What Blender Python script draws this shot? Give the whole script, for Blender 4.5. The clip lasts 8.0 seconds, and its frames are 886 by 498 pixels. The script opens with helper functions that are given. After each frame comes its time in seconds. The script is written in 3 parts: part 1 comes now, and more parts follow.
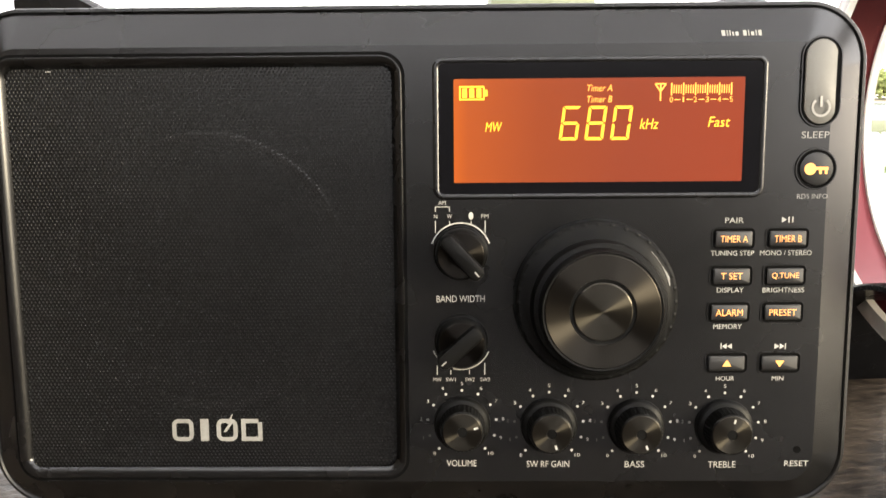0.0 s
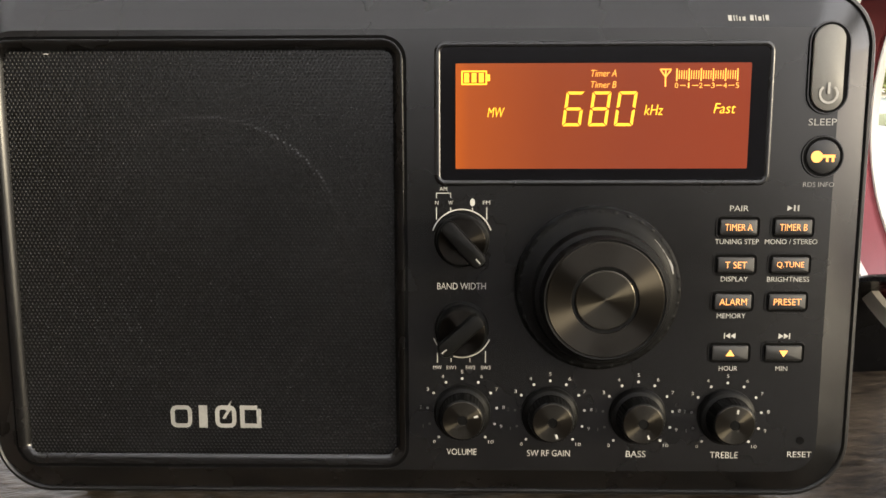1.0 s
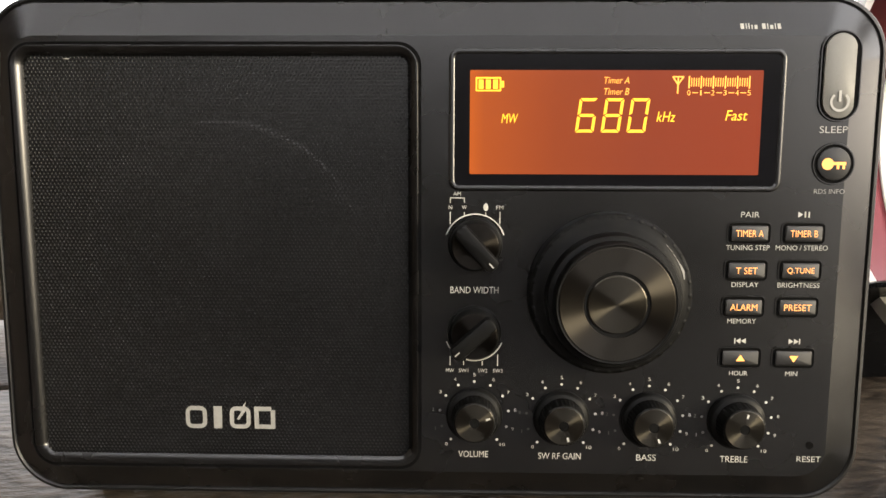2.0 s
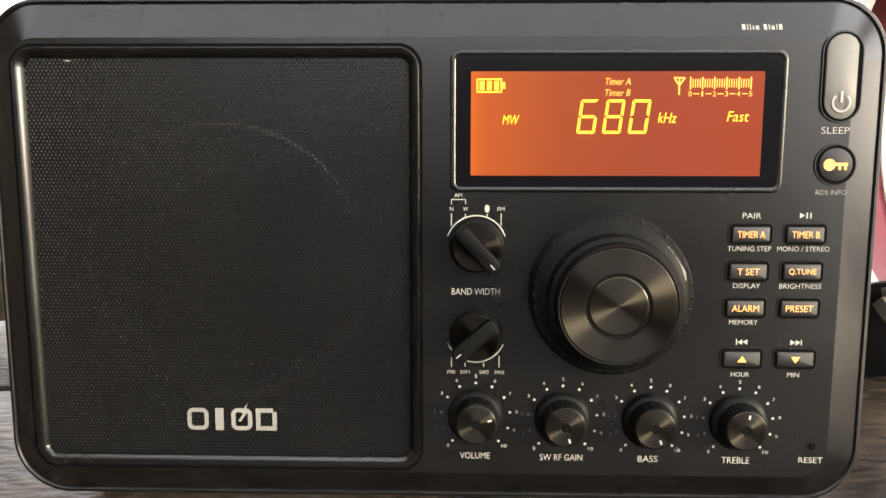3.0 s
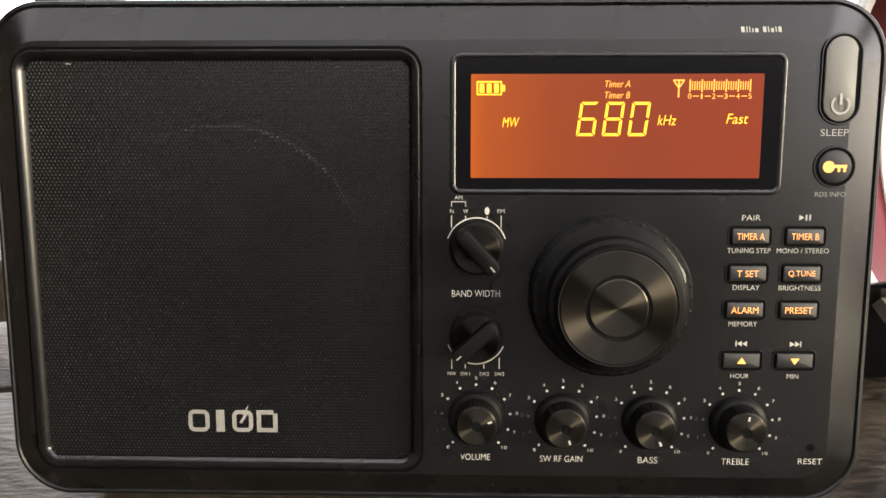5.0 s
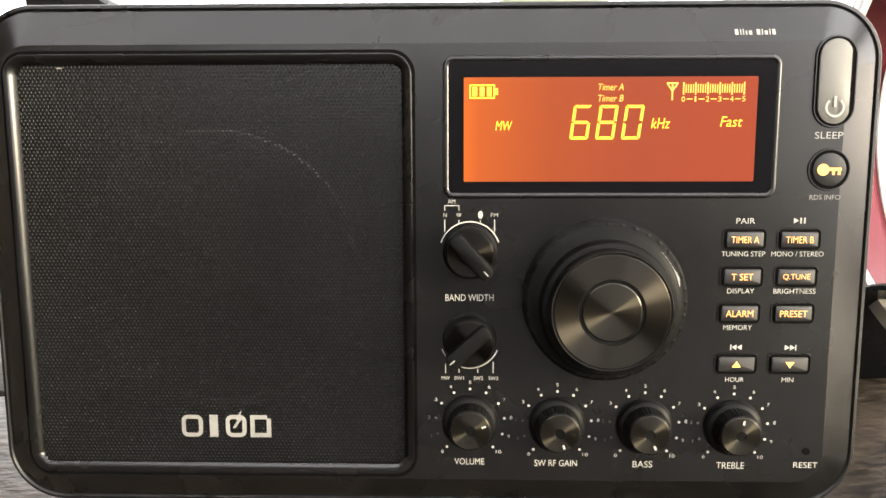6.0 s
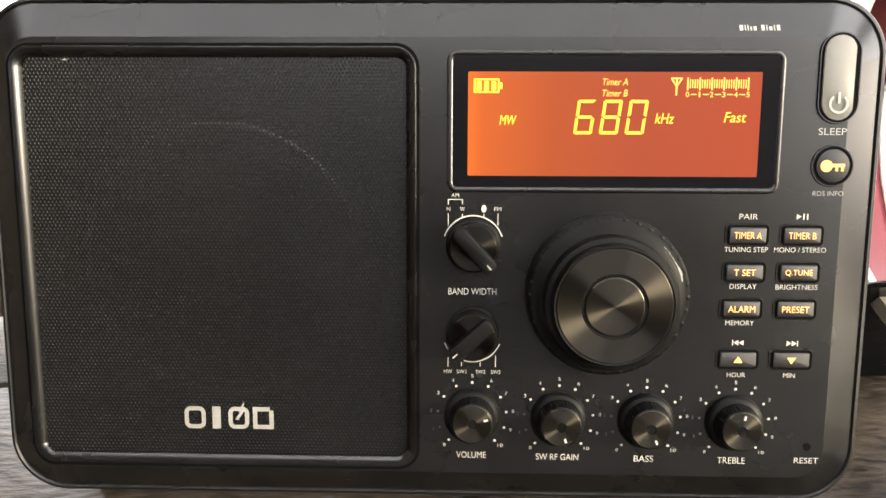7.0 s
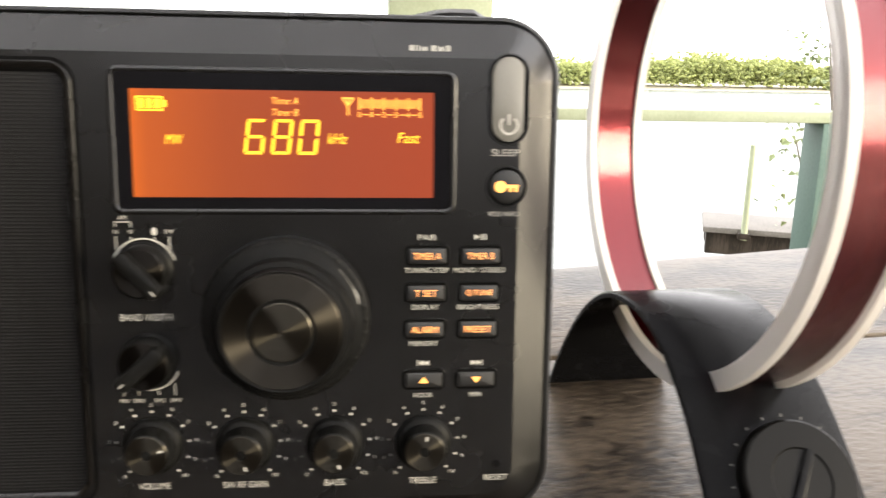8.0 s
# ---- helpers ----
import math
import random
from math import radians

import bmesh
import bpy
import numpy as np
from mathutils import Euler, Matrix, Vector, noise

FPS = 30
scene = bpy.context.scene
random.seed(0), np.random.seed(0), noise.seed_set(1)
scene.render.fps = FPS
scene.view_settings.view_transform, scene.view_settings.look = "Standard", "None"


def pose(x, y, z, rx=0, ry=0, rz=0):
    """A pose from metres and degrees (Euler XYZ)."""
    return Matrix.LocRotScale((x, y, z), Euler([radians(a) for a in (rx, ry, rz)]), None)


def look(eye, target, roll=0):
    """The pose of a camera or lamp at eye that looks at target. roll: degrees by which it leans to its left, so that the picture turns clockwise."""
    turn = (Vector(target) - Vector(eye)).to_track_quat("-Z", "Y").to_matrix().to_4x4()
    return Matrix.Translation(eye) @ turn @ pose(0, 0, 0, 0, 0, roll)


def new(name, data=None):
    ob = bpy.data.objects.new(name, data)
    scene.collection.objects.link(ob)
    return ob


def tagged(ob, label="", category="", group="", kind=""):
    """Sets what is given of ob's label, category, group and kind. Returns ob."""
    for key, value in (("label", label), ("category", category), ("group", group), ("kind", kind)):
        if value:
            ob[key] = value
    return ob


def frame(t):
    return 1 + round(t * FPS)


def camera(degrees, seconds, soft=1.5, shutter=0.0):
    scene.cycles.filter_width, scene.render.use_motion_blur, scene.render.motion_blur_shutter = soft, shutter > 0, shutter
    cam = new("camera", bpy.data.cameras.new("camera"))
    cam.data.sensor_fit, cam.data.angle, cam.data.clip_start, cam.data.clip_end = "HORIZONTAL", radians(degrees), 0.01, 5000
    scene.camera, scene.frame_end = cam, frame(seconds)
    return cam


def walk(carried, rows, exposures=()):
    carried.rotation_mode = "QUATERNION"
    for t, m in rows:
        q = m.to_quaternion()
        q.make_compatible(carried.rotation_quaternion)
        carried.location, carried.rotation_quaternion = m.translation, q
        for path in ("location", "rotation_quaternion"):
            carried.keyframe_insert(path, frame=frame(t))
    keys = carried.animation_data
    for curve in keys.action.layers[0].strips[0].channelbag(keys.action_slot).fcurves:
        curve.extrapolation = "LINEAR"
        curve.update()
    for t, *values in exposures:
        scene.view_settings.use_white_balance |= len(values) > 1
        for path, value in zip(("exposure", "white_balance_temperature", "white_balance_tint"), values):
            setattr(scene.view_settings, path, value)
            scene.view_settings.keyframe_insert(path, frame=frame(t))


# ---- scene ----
# The set's own frame: x along the face, y into the cabinet, origin at the display's upper left corner.
LEAN_BACK = -4.5
TABLE_TO_ORIGIN = 0.172
SET = pose(0, 0, TABLE_TO_ORIGIN, LEAN_BACK, 0, 0)

cam = camera(60.0, 8.0, soft=1.5, shutter=0.65)
# seconds, x, y, z, pitch, roll, yaw, all in the set's frame
ROWS = [
    (0.0, -0.0006, -0.2788, -0.0262, -7.06, -0.44, 0.72),
    (0.5, -0.0014, -0.2772, -0.0293, -7.48, -0.23, 0.83),
    (1.0, 0.0004, -0.2762, -0.0285, -7.65, -0.11, 1.05),
    (1.5, -0.0029, -0.2792, -0.0278, -7.47, 0.21, 1.39),
    (3.0, -0.0030, -0.2789, -0.0263, -7.60, 0.08, 1.47),
    (3.5, -0.0037, -0.2786, -0.0242, -7.70, 0.04, 1.52),
    (4.0, -0.0048, -0.2789, -0.0248, -7.67, 0.08, 1.54),
    (4.5, -0.0044, -0.2799, -0.0256, -7.65, 0.10, 1.50),
    (6.0, -0.0004, -0.2781, -0.0235, -7.72, -0.14, 1.49),
    (6.5, -0.0012, -0.2788, -0.0233, -7.85, -0.01, 1.54),
    (7.0, -0.0014, -0.2789, -0.0245, -7.97, 0.24, 1.58),
    (7.2, 0.0000, -0.2790, -0.0245, -8.20, 0.35, 1.25),
    (7.3, 0.0015, -0.2787, -0.0240, -8.31, 0.36, 0.89),
    (7.4, 0.0073, -0.2752, -0.0199, -8.83, 0.35, 0.25),
    (7.5, 0.0223, -0.2708, -0.0133, -9.43, 0.36, -0.53),
    (7.6, 0.0421, -0.2705, -0.0121, -8.88, 0.44, -1.74),
    (7.7, 0.0550, -0.2710, -0.0130, -8.50, 0.55, -2.70),
    (7.8, 0.0660, -0.2722, -0.0135, -8.40, 0.58, -3.69),
    (7.9, 0.0750, -0.2730, -0.0140, -8.50, 0.62, -4.80),
    (8.0, 0.0819, -0.2731, -0.0140, -8.53, 0.61, -5.17),
]
walk(cam, [(t, SET @ pose(x, y, z, 90 + pitch, -roll, yaw)) for t, x, y, z, pitch, roll, yaw in ROWS],
     exposures=((0.0, 0.30), (0.5, 0.00), (1.0, -0.10), (1.5, -0.10), (3.0, 0.35), (3.5, 0.10), (4.0, -0.10), (4.5, -0.20), (6.0, 0.60), (6.5, 0.65), (7.0, 0.65), (7.5, 0.60), (8.0, 0.30)))

# ---- light: a bright overcast sky, open towards the water and to the right ----
world = bpy.data.worlds.new("overcast_sky")
scene.world = world
world.use_nodes = True
wn, wl = world.node_tree.nodes, world.node_tree.links
wn.clear()
sky = wn.new("ShaderNodeTexSky")
sky.sky_type, sky.sun_disc = "NISHITA", False
sky.sun_elevation, sky.sun_rotation = radians(11), radians(117)
sky.air_density, sky.dust_density = 1.2, 4.0
veil = wn.new("ShaderNodeMix")
veil.data_type = "RGBA"
veil.inputs["Factor"].default_value = 0.6
veil.inputs["B"].default_value = (48.0, 46.6, 46.8, 1)
wbg = wn.new("ShaderNodeBackground")
wbg.inputs["Strength"].default_value = 0.15
wout = wn.new("ShaderNodeOutputWorld")
wl.new(sky.outputs["Color"], veil.inputs["A"])
wl.new(veil.outputs["Result"], wbg.inputs["Color"])
wl.new(wbg.outputs["Background"], wout.inputs["Surface"])

sun = new("sun", bpy.data.lights.new("sun", "SUN"))
sun.data.energy, sun.data.angle, sun.data.color = 5.0, radians(17), (1.0, 0.87, 0.62)
sun.matrix_world = look((8.7, -4.6, 1.65), (0, 0, 0))


# ---- materials ----
def nodes_of(name):
    m = bpy.data.materials.new(name)
    m.use_nodes = True
    return m, m.node_tree.nodes, m.node_tree.links, m.node_tree.nodes["Principled BSDF"]


def surface(name, a, b, rough=0.5, metal=0.0, scale=60.0, fine=900.0, bump=0.05, depth=0.0002, stretch=(1, 1, 1), rough_vary=0.08, spec=0.5):
    """Two tones mixed by a broad and a fine noise, with fine relief and uneven gloss."""
    m, n, l, p = nodes_of(name)
    co = n.new("ShaderNodeTexCoord")
    mp = n.new("ShaderNodeMapping")
    mp.inputs["Scale"].default_value = stretch
    l.new(co.outputs["Object"], mp.inputs["Vector"])
    broad, grain = n.new("ShaderNodeTexNoise"), n.new("ShaderNodeTexNoise")
    broad.inputs["Scale"].default_value, broad.inputs["Detail"].default_value = scale, 4
    grain.inputs["Scale"].default_value, grain.inputs["Detail"].default_value = fine, 3
    for t in (broad, grain):
        l.new(mp.outputs["Vector"], t.inputs["Vector"])
    mixf = n.new("ShaderNodeMath")
    mixf.operation = "MULTIPLY_ADD"
    mixf.inputs[1].default_value = 0.45
    l.new(grain.outputs["Fac"], mixf.inputs[0])
    half = n.new("ShaderNodeMath")
    half.operation = "MULTIPLY"
    half.inputs[1].default_value = 0.55
    l.new(broad.outputs["Fac"], half.inputs[0])
    l.new(half.outputs[0], mixf.inputs[2])
    ramp = n.new("ShaderNodeValToRGB")
    ramp.color_ramp.elements[0].position, ramp.color_ramp.elements[1].position = 0.33, 0.67
    ramp.color_ramp.elements[0].color, ramp.color_ramp.elements[1].color = (*a, 1), (*b, 1)
    l.new(mixf.outputs[0], ramp.inputs["Fac"])
    l.new(ramp.outputs["Color"], p.inputs["Base Color"])
    rr = n.new("ShaderNodeMapRange")
    rr.inputs["From Min"].default_value, rr.inputs["From Max"].default_value = 0.3, 0.7
    rr.inputs["To Min"].default_value, rr.inputs["To Max"].default_value = rough - rough_vary, rough + rough_vary
    l.new(broad.outputs["Fac"], rr.inputs["Value"])
    l.new(rr.outputs["Result"], p.inputs["Roughness"])
    p.inputs["Metallic"].default_value = metal
    p.inputs["Specular IOR Level"].default_value = spec
    if bump:
        bp = n.new("ShaderNodeBump")
        bp.inputs["Strength"].default_value, bp.inputs["Distance"].default_value = bump, depth
        l.new(grain.outputs["Fac"], bp.inputs["Height"])
        l.new(bp.outputs["Normal"], p.inputs["Normal"])
    return m


def glowing(name, color, strength):
    m, n, l, p = nodes_of(name)
    p.inputs["Base Color"].default_value = (*color, 1)
    p.inputs["Emission Color"].default_value = (*color, 1)
    p.inputs["Emission Strength"].default_value = strength
    return m


def plain(name, color, rough=0.5, metal=0.0):
    m, n, l, p = nodes_of(name)
    p.inputs["Base Color"].default_value = (*color, 1)
    p.inputs["Roughness"].default_value, p.inputs["Metallic"].default_value = rough, metal
    return m


def spun_metal(name, color, rough):
    """Metal turned on a lathe: the gloss is drawn out across the rings of the turning tool."""
    m, n, l, p = nodes_of(name)
    p.inputs["Base Color"].default_value = (*color, 1)
    p.inputs["Metallic"].default_value, p.inputs["Roughness"].default_value = 1.0, rough
    p.inputs["Anisotropic"].default_value, p.inputs["Anisotropic Rotation"].default_value = 1.0, 0.25
    tan = n.new("ShaderNodeTangent")
    tan.direction_type, tan.axis = "RADIAL", "Y"
    l.new(tan.outputs["Tangent"], p.inputs["Tangent"])
    return m


def display_glass(name):
    """Backlit display: lamps along its left edge make that side brighter."""
    m, n, l, p = nodes_of(name)
    co = n.new("ShaderNodeTexCoord")
    sep = n.new("ShaderNodeSeparateXYZ")
    l.new(co.outputs["Generated"], sep.inputs["Vector"])
    ramp = n.new("ShaderNodeValToRGB")
    e = ramp.color_ramp.elements
    # blue added towards the right paints in a pinkish reflection on the glass
    e[0].position, e[0].color = 0.0, (0.85, 0.16, 0.015, 1)
    e[1].position, e[1].color = 1.0, (0.45, 0.064, 0.024, 1)
    for pos, c in ((0.05, (0.66, 0.12, 0.018, 1)), (0.3, (0.47, 0.080, 0.020, 1)), (0.6, (0.41, 0.066, 0.026, 1))):
        k = e.new(pos)
        k.color = c
    l.new(sep.outputs["X"], ramp.inputs["Fac"])
    p.inputs["Base Color"].default_value = (0.03, 0.012, 0.008, 1)
    p.inputs["Roughness"].default_value = 0.14
    p.inputs["Specular IOR Level"].default_value = 0.3
    l.new(ramp.outputs["Color"], p.inputs["Emission Color"])
    p.inputs["Emission Strength"].default_value = 0.74
    return m


def wood(name, a, b, axis_scale):
    """Weathered boards: long grain, grey bloom and dark specks."""
    m, n, l, p = nodes_of(name)
    co = n.new("ShaderNodeTexCoord")
    info = n.new("ShaderNodeObjectInfo")
    add = n.new("ShaderNodeVectorMath")
    add.operation = "ADD"
    l.new(co.outputs["Object"], add.inputs[0])
    l.new(info.outputs["Random"], add.inputs[1])
    mp = n.new("ShaderNodeMapping")
    mp.inputs["Scale"].default_value = axis_scale
    l.new(add.outputs["Vector"], mp.inputs["Vector"])
    g1, g2, st = (n.new("ShaderNodeTexNoise") for _ in range(3))
    g1.inputs["Scale"].default_value, g1.inputs["Detail"].default_value, g1.inputs["Distortion"].default_value = 30, 6, 0.6
    g2.inputs["Scale"].default_value, g2.inputs["Detail"].default_value = 260, 5
    st.inputs["Scale"].default_value, st.inputs["Detail"].default_value = 9, 5
    l.new(mp.outputs["Vector"], g1.inputs["Vector"])
    l.new(mp.outputs["Vector"], g2.inputs["Vector"])
    l.new(add.outputs["Vector"], st.inputs["Vector"])
    s1 = n.new("ShaderNodeMath")
    s1.operation = "ADD"
    l.new(g1.outputs["Fac"], s1.inputs[0])
    l.new(g2.outputs["Fac"], s1.inputs[1])
    s2 = n.new("ShaderNodeMath")
    s2.operation = "ADD"
    l.new(s1.outputs[0], s2.inputs[0])
    l.new(st.outputs["Fac"], s2.inputs[1])
    rg = n.new("ShaderNodeMapRange")
    rg.inputs["From Min"].default_value, rg.inputs["From Max"].default_value = 1.32, 1.7
    l.new(s2.outputs[0], rg.inputs["Value"])
    ramp = n.new("ShaderNodeValToRGB")
    ramp.color_ramp.elements[0].color, ramp.color_ramp.elements[1].color = (*a, 1), (*b, 1)
    l.new(rg.outputs["Result"], ramp.inputs["Fac"])
    l.new(ramp.outputs["Color"], p.inputs["Base Color"])
    p.inputs["Roughness"].default_value = 0.4
    p.inputs["Specular IOR Level"].default_value = 0.15
    bp = n.new("ShaderNodeBump")
    bp.inputs["Strength"].default_value, bp.inputs["Distance"].default_value = 0.7, 0.0014
    l.new(s1.outputs[0], bp.inputs["Height"])
    l.new(bp.outputs["Normal"], p.inputs["Normal"])
    return m


M_CASE = surface("case_plastic", (0.0015, 0.0015, 0.0015), (0.003, 0.0029, 0.0028), 0.27, scale=25, fine=1800, bump=0.06, depth=0.0001, rough_vary=0.02, spec=0.62)
M_RIM = surface("rim_plastic", (0.003, 0.003, 0.003), (0.005, 0.005, 0.005), 0.33, scale=30, fine=1500, bump=0.05, depth=0.0001)
M_MESH = surface("grille_metal", (0.002, 0.002, 0.002), (0.0035, 0.0035, 0.0035), 0.34, metal=0.0, scale=20, fine=1500, bump=0.0, rough_vary=0.02, spec=0.46)
# dull black that paints the shade of groove, button gaps and reset hole
M_DARK = plain("recess_shade_black", (0.002, 0.002, 0.002), 0.6)
M_DARK.node_tree.nodes["Principled BSDF"].inputs["Specular IOR Level"].default_value = 0.05
M_FELT = surface("speaker_cloth", (0.004, 0.0038, 0.004), (0.007, 0.0066, 0.0068), 0.4, scale=60, rough_vary=0.02, spec=0.4)
M_CONE = surface("speaker_rim", (0.018, 0.0175, 0.0175), (0.028, 0.027, 0.027), 0.22, scale=80)
M_BUTTON = surface("button_rubber", (0.004, 0.004, 0.0038), (0.007, 0.0068, 0.0064), 0.46, scale=120, fine=2500, bump=0.06, depth=0.0001)
M_POWER = surface("power_cap_plastic", (0.12, 0.116, 0.10), (0.15, 0.145, 0.126), 0.4, scale=60, fine=2500, bump=0.05, depth=0.0001)
M_KNOB = surface("knob_plastic", (0.003, 0.003, 0.003), (0.006, 0.006, 0.0055), 0.42, scale=150, fine=2500, bump=0.08, depth=0.0001, spec=0.09)
M_SPUN = spun_metal("spun_black_metal", (0.040, 0.036, 0.030), 0.40)
M_SPUN_DARK = spun_metal("spun_dark_metal", (0.020, 0.018, 0.0155), 0.34)
M_SPUN_CAP = spun_metal("spun_cap_metal", (0.056, 0.051, 0.041), 0.28)
M_PRINT = plain("white_print", (0.42, 0.405, 0.36), 0.6)
M_PRINT_MARK = plain("pale_grey_print", (0.30, 0.29, 0.26), 0.6)
M_PRINT_DIM = plain("grey_print", (0.33, 0.32, 0.29), 0.6)
M_PRINT_FAINT = plain("faint_print", (0.09, 0.088, 0.08), 0.6)
M_LOGO = surface("silver_print", (0.28, 0.275, 0.25), (0.36, 0.35, 0.315), 0.4, metal=0.3, scale=60)
M_GLASS = plain("display_window", (0.004, 0.004, 0.005), 0.14)
M_GLASS.node_tree.nodes["Principled BSDF"].inputs["Specular IOR Level"].default_value = 0.22
M_LCD = display_glass("display_backlight")
M_SEG = glowing("display_segments", (1.0, 0.52, 0.02), 0.68)
M_SEG_DIM = glowing("display_small_marks", (1.0, 0.38, 0.05), 0.66)
M_LIT = glowing("lit_legend", (1.0, 0.38, 0.11), 0.9)
M_KEY = glowing("lit_key", (1.0, 0.45, 0.10), 0.85)
M_RUBBER = plain("foot_rubber", (0.015, 0.015, 0.015), 0.8)


# ---- mesh helpers ----
def part(name, bm, material, parent=None, label="", angle=35):
    me = bpy.data.meshes.new(name)
    bmesh.ops.recalc_face_normals(bm, faces=bm.faces)
    bm.to_mesh(me)
    bm.free()
    for f in me.polygons:
        f.use_smooth = True
    me.set_sharp_from_angle(angle=radians(angle))
    me.materials.append(material)
    ob = new(name, me)
    if parent is not None:
        ob.parent = parent
    return tagged(ob, label)


def thing(name, m, label, category, group="", kind=""):
    ob = new(name)
    ob.matrix_world = m
    return tagged(ob, label, category, group, kind)


def box(bm, x0, x1, y0, y1, z0, z1, bevel=0.0):
    got = bmesh.ops.create_cube(bm, size=1, matrix=Matrix.LocRotScale(((x0 + x1) / 2, (y0 + y1) / 2, (z0 + z1) / 2), None, (x1 - x0, y1 - y0, z1 - z0)))
    if bevel:
        edges = {e for v in got["verts"] for e in v.link_edges}
        bmesh.ops.bevel(bm, geom=list(edges), offset=bevel, segments=2, affect="EDGES", profile=0.6)
    return bm


def loft(bm, loops, cap_start=True, cap_end=True):
    rows = [[bm.verts.new(p) for p in loop] for loop in loops]
    k = len(rows[0])
    for a, b in zip(rows, rows[1:]):
        for i in range(k):
            bm.faces.new((a[i], a[(i + 1) % k], b[(i + 1) % k], b[i]))
    if cap_start:
        bm.faces.new(rows[0])
    if cap_end:
        bm.faces.new(rows[-1])
    return bm


U = 0.000954  # one drawing unit of the set, about a millimetre
BASE = (-15.5, 40.0, -172.0)


def P(x, y, z):
    """A place on the set, in drawing units from the display's corner, as a place under the set's root."""
    return ((x - BASE[0]) * U, (y - BASE[1]) * U, (z - BASE[2]) * U)


def rrect(x0, x1, z0, z1, r, y, n=8):
    pts = []
    for cx, cz, a in ((x1 - r, z1 - r, 0), (x0 + r, z1 - r, 90), (x0 + r, z0 + r, 180), (x1 - r, z0 + r, 270)):
        for i in range(n + 1):
            t = radians(a + 90 * i / n)
            pts.append(P(cx + r * math.cos(t), y, cz + r * math.sin(t)))
    return pts


def plate(x0, x1, z0, z1, r, y0, y1, soft=0.0, n=6):
    """A rounded plate from depth y0 (back) to y1 (front), its front edge eased by soft."""
    bm = bmesh.new()
    loops = [rrect(x0, x1, z0, z1, r, y0, n)]
    if soft:
        loops.append(rrect(x0, x1, z0, z1, r, y1 + soft, n))
        loops.append(rrect(x0 + soft * 0.3, x1 - soft * 0.3, z0 + soft * 0.3, z1 - soft * 0.3, max(r - soft * 0.3, 0.05), y1 + soft * 0.3, n))
        loops.append(rrect(x0 + soft, x1 - soft, z0 + soft, z1 - soft, max(r - soft, 0.05), y1, n))
    else:
        loops.append(rrect(x0, x1, z0, z1, r, y1, n))
    return loft(bm, loops)


def frame_ring(x0, x1, z0, z1, r, width, profile, n=8):
    """A rounded frame; profile: (share of the width from outside in, y) pairs."""
    bm = bmesh.new()
    loops = []
    for s, y in profile:
        d = s * width
        loops.append(rrect(x0 + d, x1 - d, z0 + d, z1 - d, max(r - d, 0.3), y, n))
    return loft(bm, loops, False, False)


def lathe(cx, cz, profile, n=48, ripple=None, y=0.0):
    """Turned shape standing out of the face; profile: (radius, height) from the face outwards, ending on the axis or a flat."""
    bm = bmesh.new()
    loops = []
    for j, (r, h) in enumerate(profile):
        loop = []
        for i in range(n):
            a = 2 * math.pi * i / n
            rr = r * (1 + ripple[j] * (1 if i % 2 else -1)) if ripple else r
            loop.append(P(cx + rr * math.cos(a), y - h, cz + rr * math.sin(a)))
        loops.append(loop)
    return loft(bm, loops, False, True)


def local_lathe(profile, n=48):
    """The same turned shape about its own y axis, so that radial gloss follows it."""
    bm = bmesh.new()
    loops = [[(r * U * math.cos(2 * math.pi * i / n), -h * U, r * U * math.sin(2 * math.pi * i / n)) for i in range(n)] for r, h in profile]
    return loft(bm, loops, False, True)


def flat_poly(bm, pts, y):
    bm.faces.new([bm.verts.new(P(x, y, z)) for x, z in pts])


def flat_disc(bm, cx, cz, r, y, n=12):
    flat_poly(bm, [(cx + r * math.cos(2 * math.pi * i / n), cz + r * math.sin(2 * math.pi * i / n)) for i in range(n)], y)


def flat_bar(bm, x0, z0, x1, z1, w, y):
    d = Vector((x1 - x0, z1 - z0)).normalized() * (w / 2)
    flat_poly(bm, [(x0 - d.y, z0 + d.x), (x0 + d.y, z0 - d.x), (x1 + d.y, z1 - d.x), (x1 - d.y, z1 + d.x)], y)


def flat_arc(bm, cx, cz, r, w, a0, a1, y, n=24):
    """A printed arc; angles in degrees clockwise from the top."""
    for i in range(n):
        q = []
        for rr, k in ((r, i), (r, i + 1), (r + w, i + 1), (r + w, i)):
            a = radians(a0 + (a1 - a0) * k / n)
            q.append((cx + rr * math.sin(a), cz + rr * math.cos(a)))
        flat_poly(bm, q, y)


def text_into(bm, words, cx, cz, w, h, y, shear=0.0):
    """Lettering in the built-in font, fitted into a box of width w and height h about (cx, cz)."""
    cu = bpy.data.curves.new("lettering", "FONT")
    cu.body, cu.resolution_u, cu.shear, cu.offset = words, 3, shear, -0.004
    ob = bpy.data.objects.new("lettering", cu)
    me = bpy.data.meshes.new_from_object(ob)
    co = np.array([v.co[:2] for v in me.vertices])
    lo, hi = co.min(0), co.max(0)
    span = np.maximum(hi - lo, 1e-6)
    vs = [bm.verts.new(P(cx + ((c[0] - lo[0]) / span[0] - 0.5) * w, y, cz + ((c[1] - lo[1]) / span[1] - 0.5) * h)) for c in co]
    for f in me.polygons:
        try:
            bm.faces.new([vs[i] for i in f.vertices])
        except ValueError:
            pass
    bpy.data.objects.remove(ob)
    bpy.data.curves.remove(cu)
    bpy.data.meshes.remove(me)


def lettering(name, words, cx, cz, w, h, material, parent, y=-0.16, shear=0.0, label=""):
    bm = bmesh.new()
    text_into(bm, words, cx, cz, w, h, y, shear)
    return part(name, bm, material, parent, label)


